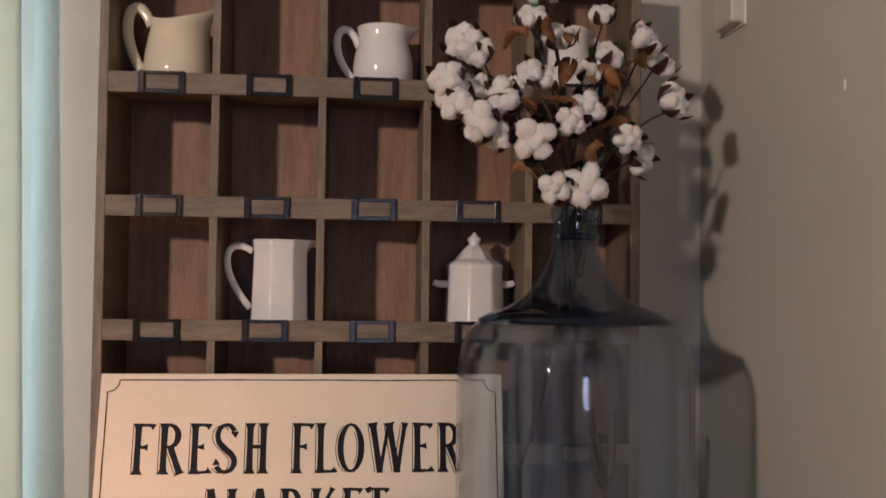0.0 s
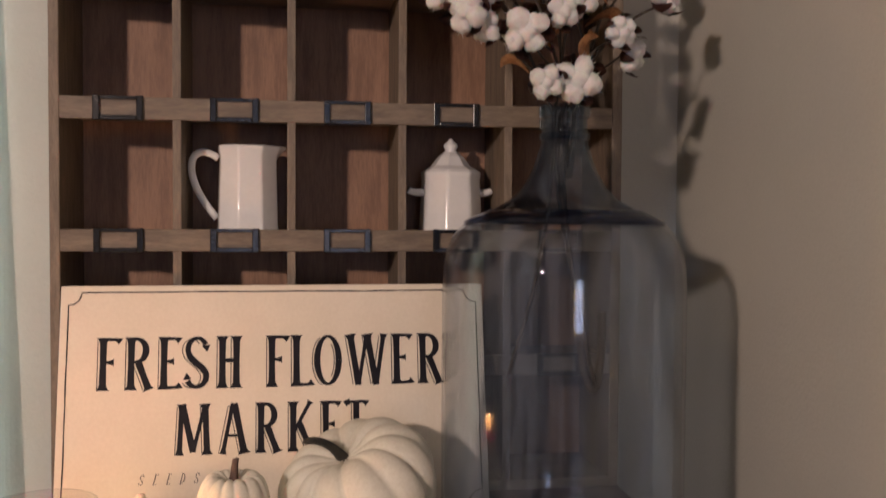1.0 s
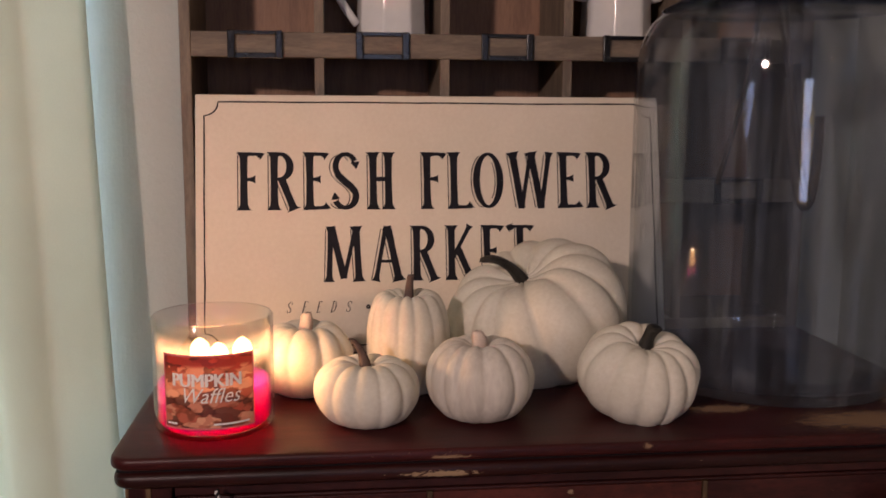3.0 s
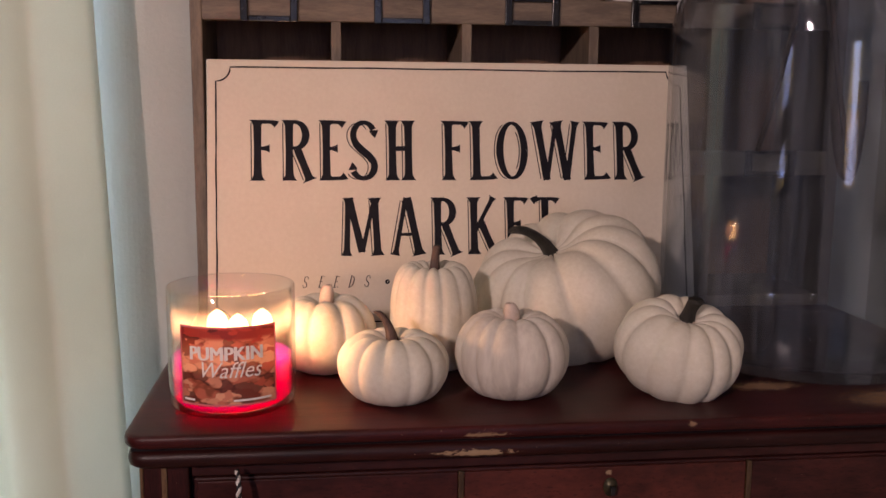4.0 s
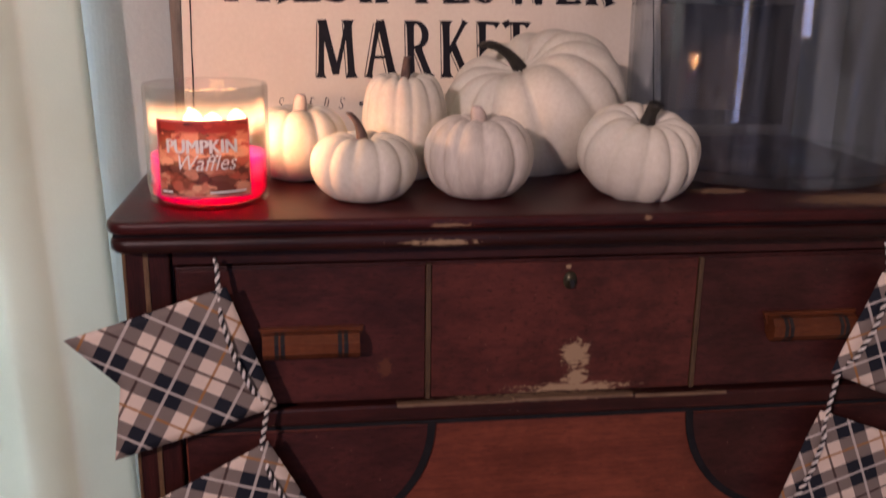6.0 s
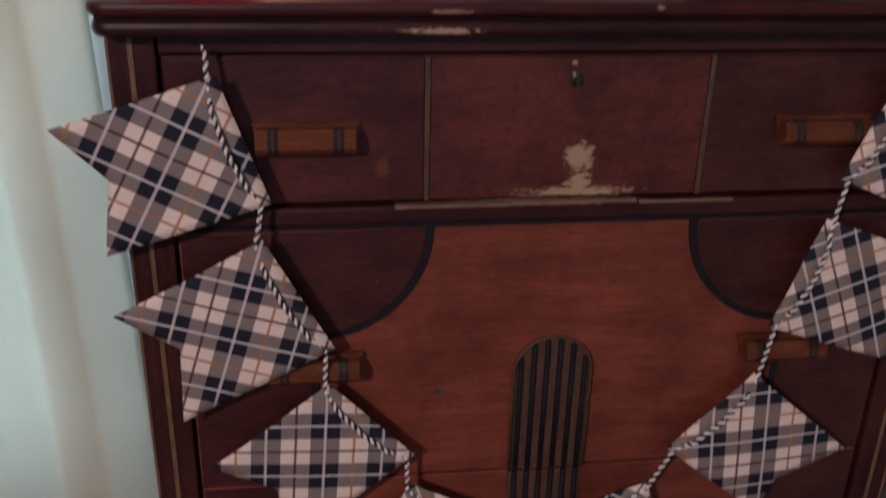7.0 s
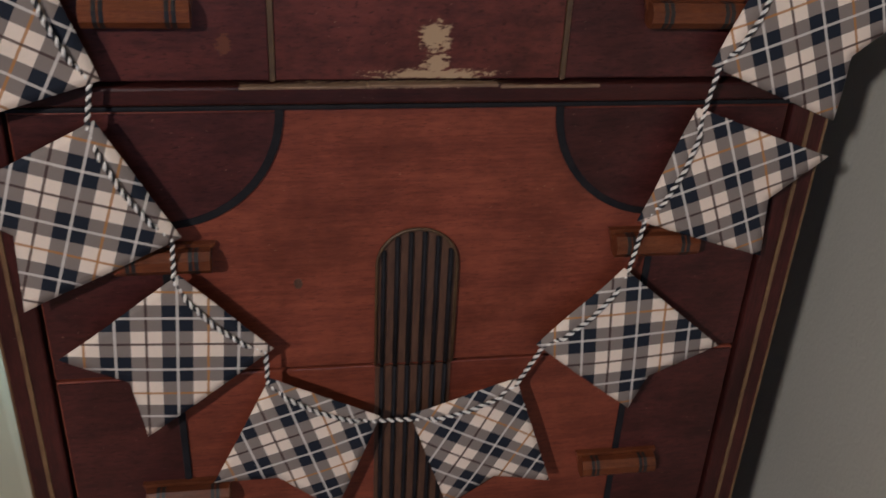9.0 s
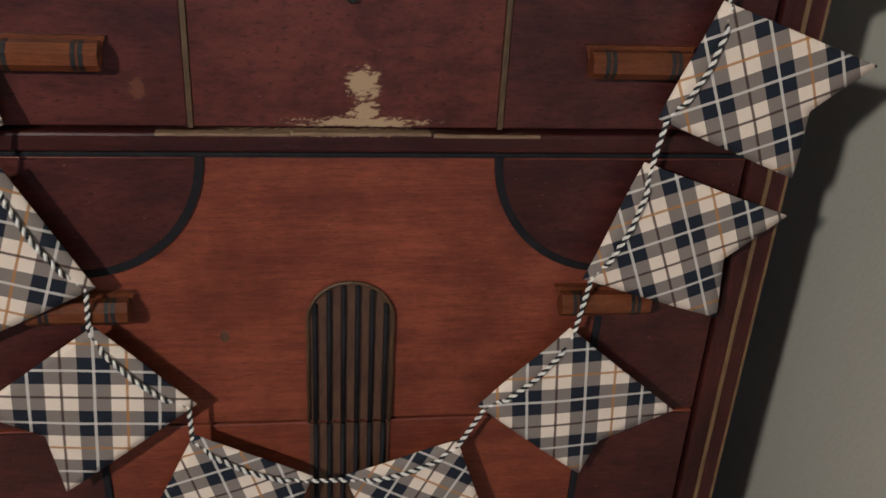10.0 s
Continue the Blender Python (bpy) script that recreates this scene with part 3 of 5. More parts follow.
for x in (-0.123, 0.117):
    part("inlay_strip", box(x - 0.0022, x + 0.0022, -0.004, 0.0005, 0.9145, 1.0375, 0.0006), M_GOLD, drawer_1, "worn ochre inlay strip")
_b = lathe([(0.0, -0.002), (0.003, -0.0025), (0.006, -0.002), (0.007, 0.0)], 24)
part("escutcheon", _b, M_BRASS, drawer_1, "aged brass keyhole plate", True, pose(-0.001, -0.0045, 1.020, -90, 0, 0) @ Matrix.Diagonal((0.85, 1.15, -1, 1)))
part("keyhole", plate([(-0.0022, 1.0215), (0.0022, 1.0215), (0.0015, 1.0145), (-0.0015, 1.0145)], -0.0095, -0.007), M_BLACK, drawer_1)
# ledge between the drawers
part("ledge", box(-0.332, 0.332, -0.007, 0.012, 0.8955, 0.9115, 0.0025), M_LEDGE, chest, "narrow ledge rubbed to bare wood along its edge")
for _x0, _x1, _z in ((-0.150, -0.048, 0.9118), (-0.046, 0.062, 0.9126), (0.064, 0.150, 0.9112)):
    part("bare_edge", box(_x0, _x1, -0.0082, 0.0, _z - 0.0026, _z, 0.0008), M_BARE, chest, "edge rubbed to bare wood")
# black strip in place of the gap under the ledge, its shade painted
part("ledge_gap_shade", box(-0.331, 0.331, -0.0045, 0.012, 0.8905, 0.8945, 0.001), M_REED, chest)


def veneer_edge(s, z0, z1):
    """The edge of the dark corner veneer: a quarter ellipse at the top, then straight down."""
    pts = []
    for i in range(17):
        a = math.pi / 2 * i / 16
        pts.append((s * (0.222 - 0.103 * math.cos(a)), 0.890 - 0.104 * math.sin(a)))
    return pts


def flat_band(pts, w, y0, y1):
    """A flat inlaid band of width w that follows pts in the xz plane."""
    outer, inner = [], []
    for i, (x, z) in enumerate(pts):
        p, q = pts[max(i - 1, 0)], pts[min(i + 1, len(pts) - 1)]
        dx, dz = q[0] - p[0], q[1] - p[1]
        k = math.hypot(dx, dz)
        outer.append((x - dz / k * w / 2, z + dx / k * w / 2))
        inner.append((x + dz / k * w / 2, z - dx / k * w / 2))
    bm = bmesh.new()
    for i in range(len(pts) - 1):
        plate([outer[i], outer[i + 1], inner[i + 1], inner[i]], y0, y1, bm)
    bmesh.ops.remove_doubles(bm, verts=bm.verts[:], dist=1e-6)
    return bm


def lower_drawer(z0, z1, arcs):
    d = part("drawer", box(-0.331, 0.331, 0.0005, 0.012, z0, z1, 0.0015), M_RED, chest, "red mahogany drawer front with black inlay")
    for s in (-1, 1):
        if arcs:
            edge = veneer_edge(s, z0, z1)
            out = [(s * 0.329, z1 - 0.002), (edge[0][0], z1 - 0.002)] + edge[1:] + [(s * 0.222, z0 + 0.002), (s * 0.329, z0 + 0.002)]
            part("arc_inlay", flat_band(edge, 0.0068, -0.0020, 0.0), M_REED, d, "black curved inlay")
            part("line_inlay", box(s * 0.222 - 0.0035, s * 0.222 + 0.0035, -0.0022, 0.0, z0 + 0.002, 0.786, 0.0008), M_REED, d)
        else:
            out = [(s * 0.329, z1 - 0.002), (s * 0.222, z1 - 0.002), (s * 0.222, z0 + 0.002), (s * 0.329, z0 + 0.002)]
            part("line_inlay", box(s * 0.222 - 0.0035, s * 0.222 + 0.0035, -0.0022, 0.0, z0 + 0.002, z1 - 0.002, 0.0008), M_REED, d)
        part("corner_veneer", plate(out, -0.0012, 0.0006), M_DARK, d)
    return d


drawer_2 = lower_drawer(0.629, 0.8895, True)
part("knot", plate([(-0.108 + 0.004 * math.cos(t), 0.722 + 0.0055 * math.sin(t)) for t in (2 * math.pi * i / 14 for i in range(14))], 0.0001, 0.001), M_FIELD, drawer_2, "small dark knot")
drawer_3 = lower_drawer(0.372, 0.6265, False)
drawer_4 = lower_drawer(0.115, 0.3695, False)


def reeds(owner, z0, z1, arch):
    """The fluted black ornament down the middle: a framed field with six upright reeds."""
    w = 0.037
    if arch:
        out = [(w, z0)] + [(w * math.cos(a), z1 - w + w * math.sin(a)) for a in (math.pi * i / 24 for i in range(25))] + [(-w, z0)]
    else:
        out = [(-w, z0), (w, z0), (w, z1), (-w, z1)]
    part("reed_field", plate(out, -0.0016, 0.0006), M_FIELD, owner)
    if arch:
        rim = [(x, -0.003, z) for x, z in out[1:-1]]
        part("arch_rim", tube([(w, -0.003, z0)] + rim + [(-w, -0.003, z0)], 0.0016, 6), M_GOLD, owner, "thin ochre rim", True)
    for i in range(6):
        x = -w + 0.0062 + i * (2 * w - 0.0124) / 5
        top = z1 - w + math.sqrt(max(0.0, (w - 0.002) ** 2 - x * x)) - 0.001 if arch else z1
        part("reed", tube([(x, -0.0018, z0 + 0.0005), (x, -0.0018, top)], 0.0041, 8, flat=0.55), M_REED, owner, "", True)


reeds(drawer_2, 0.6295, 0.776, True)
reeds(drawer_3, 0.3725, 0.626, False)
reeds(drawer_4, 0.1155, 0.369, False)


def pull(owner, x, z):
    """A faceted wooden bar pull with two pairs of black bands."""
    n, r, half = 8, 0.0113, 0.0400

    def bar(a, b, k):
        bm = bmesh.new()
        rings = []
        for xx in (a, b):
            rings.append([bm.verts.new((x + xx, -0.0120 + k * r * 0.95 * math.cos(t), z + k * r * math.sin(t))) for t in (2 * math.pi * (i + 0.5) / n for i in range(n))])
        for i in range(n):
            bm.faces.new((rings[0][i], rings[0][(i + 1) % n], rings[1][(i + 1) % n], rings[1][i]))
        bm.faces.new(rings[0])
        bm.faces.new(rings[1][::-1])
        return bm
    h = part("handle", bar(-half, half, 1.0), M_PULL, owner, "orange-brown faceted wooden pull")
    part("back_plate", plate([(x - half + 0.002, z - 0.006), (x + half - 0.002, z - 0.006), (x + half + 0.0040, z + 0.0132), (x - half - 0.0040, z + 0.0132)], -0.0065, 0.0), M_PULL, h)
    for c in (-0.0285, -0.0235, 0.0235, 0.0285):
        part("band", bar(c - 0.0017, c + 0.0017, 1.03), M_BLACK, h)


for s in (-1, 1):
    pull(drawer_1, s * 0.222, 0.972)
    pull(drawer_2, s * 0.222, 0.757)
    pull(drawer_3, s * 0.222, 0.488)
    pull(drawer_4, s * 0.222, 0.245)

# ---- the pigeonhole sorter ----
sorter = thing("pigeonhole_sorter", pose(0, 1.32, TOPZ), "weathered brown wooden pigeonhole shelf with label holders on the chest", "cubby shelf")
X0, X1, SD, SH = -0.344, 0.3815, 0.145, 0.8655
for xa, xb in ((X0 - 0.013, X0), (X1, X1 + 0.0145)):
    part("side_panel", box(xa, xb, 0, SD, 0, SH, 0.0015), M_GREYWOOD_UP, sorter)
part("top_board", box(X0, X1, 0, SD, SH - 0.015, SH, 0.001), M_GREYWOOD, sorter)
part("base_board", box(X0, X1, 0, SD, 0, 0.014, 0.001), M_GREYWOOD, sorter)
part("back_panel", box(X0, X1, SD - 0.006, SD, 0.014, SH - 0.015), M_BACKWOOD, sorter, "reddish-brown plywood back")
RAILS = (0.1585, 0.3275, 0.4960, 0.6645)
DIVS = (-0.200, -0.0545, 0.0915, 0.236)
for z in RAILS:
    part("shelf", box(X0, X1, 0.011, SD - 0.006, z + 0.010, z + 0.021), M_GREYWOOD, sorter)
    rail = part("front_rail", box(X0, X1, -0.001, 0.011, z, z + 0.0285, 0.0012), M_GREYWOOD, sorter)
    xs = (X0, *DIVS, X1)
    for a, b in zip(xs, xs[1:]):
        c = (a + b) / 2
        bm = box(c - 0.031, c - 0.0225, -0.0055, -0.001, z - 0.0015, z + 0.0300, 0.0012)
        box(c + 0.0225, c + 0.031, -0.0055, -0.001, z - 0.0015, z + 0.0300, 0.0012, bm=bm)
        box(c - 0.0225, c + 0.0225, -0.0050, -0.001, z - 0.0012, z + 0.0050, 0.0008, bm=bm)
        box(c - 0.0225, c + 0.0225, -0.0045, -0.001, z + 0.0250, z + 0.0295, 0.0006, bm=bm)
        part("label_holder", bm, M_BLACKMETAL, rail, "black metal label holder")
for lo, hi in zip((0.014, *(z + 0.0285 for z in RAILS)), (*RAILS, SH - 0.015)):
    for x in DIVS:
        part("divider", box(x - 0.0055, x + 0.0055, 0.001, SD - 0.006, (lo - 0.0075) if lo > 0.1 else lo, (hi + 0.010) if hi < 0.8 else hi, 0.0008), M_GREYWOOD_UP, sorter)

# ---- ceramics in the pigeonholes ----
SHELF = [TOPZ + z + 0.021 for z in RAILS]


def ceramic_handle(owner, material, pts, r=0.0045):
    part("handle", tube(pts, r, 10, flat=1.5), material, owner, "", True)


def pour(bm, height, start, reach, rise, width=0.5, dip=0.0):
    """Draws a spout out of the rim towards +x and lets the rim dip behind it."""
    for v in bm.verts:
        k = max(0.0, (v.co.z / height - start) / (1 - start)) ** 2
        a = math.atan2(v.co.y, v.co.x)
        s = math.exp(-(a / width) ** 2)
        v.co.x += reach * s * k
        v.co.z += rise * s * k - dip * k * math.exp(-((abs(a) - 1.9) / 0.9) ** 2)
        v.co.y *= 1 - 0.25 * s * k
    return bm


def shell(profile, wall=0.003):
    inner = [(max(r - wall, 0.0005), z + (wall if i == 0 else 0)) for i, (r, z) in enumerate(profile)]
    mid = ((profile[-1][0] - wall / 2), profile[-1][1] + wall * 0.5)
    return [(0.0, profile[0][1])] + profile + [mid] + inner[::-1] + [(0.0, profile[0][1] + wall)]


p = thing("cream_pitcher", pose(-0.264, 1.385, SHELF[3], 0, 0, 4), "squat cream-coloured ceramic creamer standing in a pigeonhole", "pitcher")
part("body", pour(lathe(shell([(0.038, 0), (0.046, 0.004), (0.0475, 0.02), (0.0455, 0.048), (0.041, 0.072), (0.038, 0.088), (0.040, 0.100)]), 48), 0.100, 0.55, 0.016, 0.014, 0.6, 0.011), M_CREAM, p, "", True)
ceramic_handle(p, M_CREAM, bend((-0.037, 0, 0.086), (-0.060, 0, 0.150), (-0.095, 0, 0.085), 20, (-0.044, 0, 0.012)), 0.0052)
p = thing("small_white_pitcher", pose(0.030, 1.385, SHELF[3], 0, 0, 6), "round white ceramic creamer standing in a pigeonhole", "pitcher")
part("body", pour(lathe(shell([(0.031, 0), (0.037, 0.003), (0.0432, 0.02), (0.0440, 0.038), (0.0410, 0.057), (0.0362, 0.071), (0.0362, 0.083), (0.0390, 0.094)]), 48), 0.095, 0.7, 0.016, 0.003, 0.4, 0.001), M_WHITECER, p, "", True)
ceramic_handle(p, M_WHITECER, bend((-0.035, 0, 0.064), (-0.058, 0, 0.128), (-0.094, 0, 0.062), 20, (-0.038, 0, 0.012)), 0.0038)
p = thing("tall_white_pitcher", pose(-0.114, 1.385, SHELF[1], 0, 0, 8), "tall octagonal white ceramic pitcher standing in a pigeonhole", "pitcher")
part("body", pour(lathe(shell([(0.043, 0), (0.0435, 0.008), (0.0425, 0.010), (0.0415, 0.05), (0.0398, 0.10), (0.0398, 0.106), (0.0412, 0.112), (0.0418, 0.119)]), 96, facets=8, flat=0.12), 0.119, 0.74, 0.014, 0.0, 0.35), M_WHITECER, p, "faceted white glazed body", True)
ceramic_handle(p, M_WHITECER, bend((-0.039, 0, 0.103), (-0.075, 0, 0.13), (-0.095, 0, 0.085), 20, (-0.041, 0, 0.022)), 0.0034)
p = thing("sugar_bowl", pose(0.167, 1.385, SHELF[1], 0, 0, 8), "octagonal white ceramic sugar bowl with a knobbed lid in a pigeonhole", "sugar bowl")
bowl = part("body", lathe(shell([(0.045, 0), (0.0455, 0.006), (0.0445, 0.012), (0.043, 0.05), (0.0415, 0.078), (0.0425, 0.081), (0.0425, 0.088)]), 64, facets=8, flat=0.18), M_WHITECER, p, "faceted white glazed bowl", True)
for s in (-1, 1):
    part("lug", tube(bend((s * 0.040, 0, 0.060), (s * 0.054, 0, 0.0585), (s * 0.061, 0, 0.063)), 0.0060, 10, taper=0.0048), M_WHITECER, bowl, "", True)
lid = part("lid", lathe([(0.0, 0.0885), (0.0385, 0.0885), (0.0390, 0.091), (0.028, 0.097), (0.018, 0.110), (0.011, 0.116)], 64, facets=8), M_WHITECER, p)
part("knob", lathe([(0.011, 0.1155), (0.0075, 0.119), (0.0105, 0.124), (0.0095, 0.128), (0.004, 0.132), (0.0035, 0.1345), (0.0, 0.136)], 24), M_WHITECER, lid, "", True)

p = thing("plain_white_pitcher", pose(0.300, 1.385, SHELF[3], 0, 0, 12), "white ceramic pitcher in a pigeonhole behind the cotton", "pitcher")
part("body", pour(lathe(shell([(0.033, 0), (0.036, 0.003), (0.0375, 0.02), (0.0365, 0.05), (0.0335, 0.075), (0.0340, 0.092), (0.0355, 0.100)]), 48), 0.100, 0.7, 0.012, 0.002, 0.4), M_WHITECER, p, "", True)
ceramic_handle(p, M_WHITECER, bend((0.033, 0, 0.086), (0.064, 0, 0.108), (0.066, 0, 0.040), 20, (0.036, 0, 0.022)), 0.0038)

# ---- the painted sign ----
sign = thing("wooden_sign", pose(-0.069, 1.243, TOPZ) @ pose(0, 0, 0, -12, 0, 1), "cream painted market sign with black lettering leaning on the shelf", "sign")
part("board", box(-0.268, 0.268, 0.0, 0.010, 0.0, 0.2915, 0.0015), M_SIGN, sign, "cream painted board")
STROKE = [0]


def ribbon(bm, pts, widths, closed=False):
    """A painted line of changing width on the sign's face."""
    STROKE[0] += 1
    y = -0.0004 - 0.00001 * (STROKE[0] % 12)
    n = len(pts)
    left, right = [], []
    for i, (x, z) in enumerate(pts):
        a, b = (pts[i - 1] if i or closed else pts[i]), (pts[(i + 1) % n] if i < n - 1 or closed else pts[i])
        dx, dz = b[0] - a[0], b[1] - a[1]
        q = math.hypot(dx, dz) or 1.0
        w = widths[i] if isinstance(widths, (list, tuple)) else widths
        left.append(bm.verts.new((x - dz / q * w / 2, y, z + dx / q * w / 2)))
        right.append(bm.verts.new((x + dz / q * w / 2, y, z - dx / q * w / 2)))
    for i in range(n if closed else n - 1):
        j = (i + 1) % n
        bm.faces.new((left[i], left[j], right[j], right[i]))


def stem(x0, z0, x1, z1, w, feet=(1, 1)):
    """A straight stroke that flares into serifs at the ends marked in feet."""
    ts = (0, 0.035, 0.10, 0.5, 0.90, 0.965, 1)
    fl = (2.0 if feet[0] else 1.0, 1.5 if feet[0] else 1.0, 1.05, 0.94, 1.05, 1.5 if feet[1] else 1.0, 2.0 if feet[1] else 1.0)
    return [(x0 + (x1 - x0) * t, z0 + (z1 - z0) * t) for t in ts], [w * f for f in fl]


def arc(cx, cz, rx, rz, a0, a1, w0, w1=None, n=22):
    """An elliptic stroke, thick (w0) where it runs upright and thin (w1) where it lies flat."""
    w1 = w0 if w1 is None else w1
    pts, ws = [], []
    for i in range(n + 1):
        a = radians(a0 + (a1 - a0) * i / n)
        pts.append((cx + rx * math.cos(a), cz + rz * math.sin(a)))
        ws.append(w1 + (w0 - w1) * abs(math.cos(a)) ** 1.3)
    return pts, ws


def bar(x0, x1, z, w, hook=0):
    """A flat stroke that thickens to a beak at its free end."""
    k = hook * 0.045
    return [(x0, z), (x1 - 0.10, z), (x1 - 0.03, z + k * 0.5), (x1, z + k)], [w, w, w * 1.7, w * 2.4]


V, H_ = 0.125, 0.06


def glyph(ch):
    """Strokes of a tall slab letter, one unit high: its width, and each stroke with whether it throws a thin line to its left."""
    if ch == "F":
        return 0.42, [(*stem(0.10, 0, 0.10, 1, V), 1), (*bar(0.08, 0.42, 0.965, H_, -1), 0), (*bar(0.10, 0.30, 0.53, H_), 0)]
    if ch == "E":
        return 0.42, [(*stem(0.10, 0, 0.10, 1, V), 1), (*bar(0.08, 0.40, 0.965, H_, -1), 0), (*bar(0.10, 0.29, 0.53, H_), 0), (*bar(0.08, 0.42, 0.035, H_, 1), 0)]
    if ch == "L":
        return 0.42, [(*stem(0.10, 0, 0.10, 1, V), 1), (*bar(0.08, 0.42, 0.035, H_, 1), 0)]
    if ch == "T":
        return 0.48, [(*stem(0.24, 0, 0.24, 0.98, V, (1, 0)), 1), (*bar(0.24, 0.48, 0.965, H_, -1), 0), (*bar(0.24, 0.10, 0.965, H_), 0), ([(0.12, 0.965), (0.04, 0.95), (0.0, 0.92)], [H_, 0.10, 0.14], 0)]
    if ch == "H":
        return 0.44, [(*stem(0.09, 0, 0.09, 1, V), 1), (*stem(0.36, 0, 0.36, 1, V), 1), ([(0.09, 0.53), (0.36, 0.53)], [H_ + 0.02] * 2, 0)]
    if ch == "R":
        return 0.50, [(*stem(0.10, 0, 0.10, 1, V), 1), (*arc(0.20, 0.75, 0.175, 0.215, 90, -90, V, H_), 0), ([(0.10, 0.965), (0.20, 0.965)], [H_] * 2, 0), ([(0.10, 0.535), (0.20, 0.535)], [H_] * 2, 0), (*stem(0.44, 0, 0.23, 0.53, V, (1, 0)), 1)]
    if ch == "S":
        a, wa = arc(0.23, 0.755, 0.175, 0.21, 25, 200, 0.105, 0.07)
        b, wb = arc(0.22, 0.235, 0.185, 0.20, 20, -155, 0.115, 0.07)
        mid = [(0.10, 0.60), (0.20, 0.50), (0.32, 0.40), (0.385, 0.32)]
        return 0.46, [(a + mid + b, wa + [0.12, 0.125, 0.125, 0.12] + wb, 1), ([(0.33, 0.82), (0.45, 0.77)], [0.03, 0.15], 0), ([(0.00, 0.24), (0.11, 0.19)], [0.15, 0.03], 0)]
    if ch == "O":
        return 0.56, [(*arc(0.28, 0.5, 0.215, 0.465, 0, 360, 0.125, 0.055, 44), 1)]
    if ch == "W":
        return 0.84, [(*stem(0.24, 0, 0.08, 1, V, (0, 1)), 1), (*stem(0.24, 0, 0.42, 1, 0.075, (0, 0)), 0), (*stem(0.60, 0, 0.42, 1, V, (0, 1)), 1), (*stem(0.60, 0, 0.76, 1, 0.085, (0, 1)), 1)]
    if ch == "M":
        return 0.70, [(*stem(0.07, 0, 0.11, 1, 0.10), 1), (*stem(0.35, 0.06, 0.12, 1, V, (0, 0)), 0), (*stem(0.35, 0.06, 0.58, 1, 0.075, (0, 0)), 0), (*stem(0.63, 0, 0.58, 1, 0.12), 1)]
    if ch == "A":
        return 0.58, [(*stem(0.07, 0, 0.27, 1, 0.08, (1, 0)), 1), (*stem(0.51, 0, 0.30, 1, 0.13, (1, 0)), 1), ([(0.15, 0.36), (0.42, 0.36)], [0.055] * 2, 0)]
    if ch == "K":
        return 0.54, [(*stem(0.10, 0, 0.10, 1, V), 1), (*stem(0.13, 0.42, 0.46, 1, 0.075, (0, 1)), 0), (*stem(0.48, 0, 0.22, 0.58, V, (1, 0)), 1)]
    if ch == "D":
        return 0.50, [(*stem(0.10, 0, 0.10, 1, V), 0), (*arc(0.14, 0.5, 0.30, 0.465, 90, -90, V, H_), 0)]
    return 0.3, []


def letter(ch, x, z, h, wide=1.0, thin=1.0, slant=0.0, shadow=True):
    bm = bmesh.new()
    _, strokes = glyph(ch)

    def put(q):
        return x + (q[0] * wide + slant * q[1]) * h, z + q[1] * h
    for pts, ws, throws in strokes:
        ribbon(bm, [put(q) for q in pts], [w * h * thin for w in ws])
        if throws and shadow:
            off = -max(ws[len(ws) // 2], 0.09) * 0.5 - 0.045
            line = [(q[0] + off, q[1] - 0.015) for q in pts[1:-1]]
            if ch == "O":
                line = [(q[0] + off * 0.9, q[1] - 0.01) for q in pts[13:34]]
            ribbon(bm, [put(q) for q in line], 0.016 * h)
            if ch == "O":
                ribbon(bm, [put((0.28 + 0.125 * math.cos(radians(a)), 0.5 + 0.36 * math.sin(radians(a)))) for a in range(-60, 61, 10)], 0.016 * h)
    part("letter", bm, M_INK, sign)


for ch, x in zip("FRESHFLOWER", (-0.2215, -0.188, -0.1485, -0.1165, -0.0765, -0.0155, 0.0155, 0.044, 0.0855, 0.1445, 0.179)):
    letter(ch, x, 0.1605, 0.0655, 0.98)
for ch, x in zip("MARKET", (-0.126, -0.0735, -0.0285, 0.0115, 0.0525, 0.083)):
    letter(ch, x, 0.0790, 0.0625, 0.96)
for ch, x in zip("SEEDS", (-0.170, -0.153, -0.137, -0.121, -0.104)):
    letter(ch, x, 0.0450, 0.0128, 0.85, 0.66, 0.25, False)
_b = bmesh.new()
ribbon(_b, [(-0.0785 + 0.0016 * math.cos(a), 0.0505 + 0.0016 * math.sin(a)) for a in (2 * math.pi * i / 10 for i in range(10))], 0.002, True)
part("dot", _b, M_INK, sign)
# hand-drawn border with hollow corners
_b = bmesh.new()
_line = []
_cx, _c0, _c1 = 0.2585, 0.008, 0.2830
for sx, cz, a0 in ((1, _c1, -90), (-1, _c1, 0), (-1, _c0, 90), (1, _c0, 180)):
    for i in range(7):
        a = radians(a0 - 90 * i / 6)
        _line.append((sx * _cx + 0.016 * math.cos(a), cz + 0.016 * math.sin(a)))
_fine = []
for q, r in zip(_line, _line[1:] + _line[:1]):
    n = max(1, int(math.hypot(r[0] - q[0], r[1] - q[1]) / 0.012))
    for i in range(n):
        t = i / n
        _fine.append((q[0] + (r[0] - q[0]) * t + 0.0008 * noise.noise((q[0] * 40 + t * 5, q[1] * 40, 1)), q[1] + (r[1] - q[1]) * t + 0.0008 * noise.noise((q[0] * 40, q[1] * 40 + t * 5, 7))))
ribbon(_b, _fine, [0.0016 + 0.0007 * noise.noise((x * 60, z * 60, 3)) for x, z in _fine], True)
part("border_line", _b, M_INK, sign)

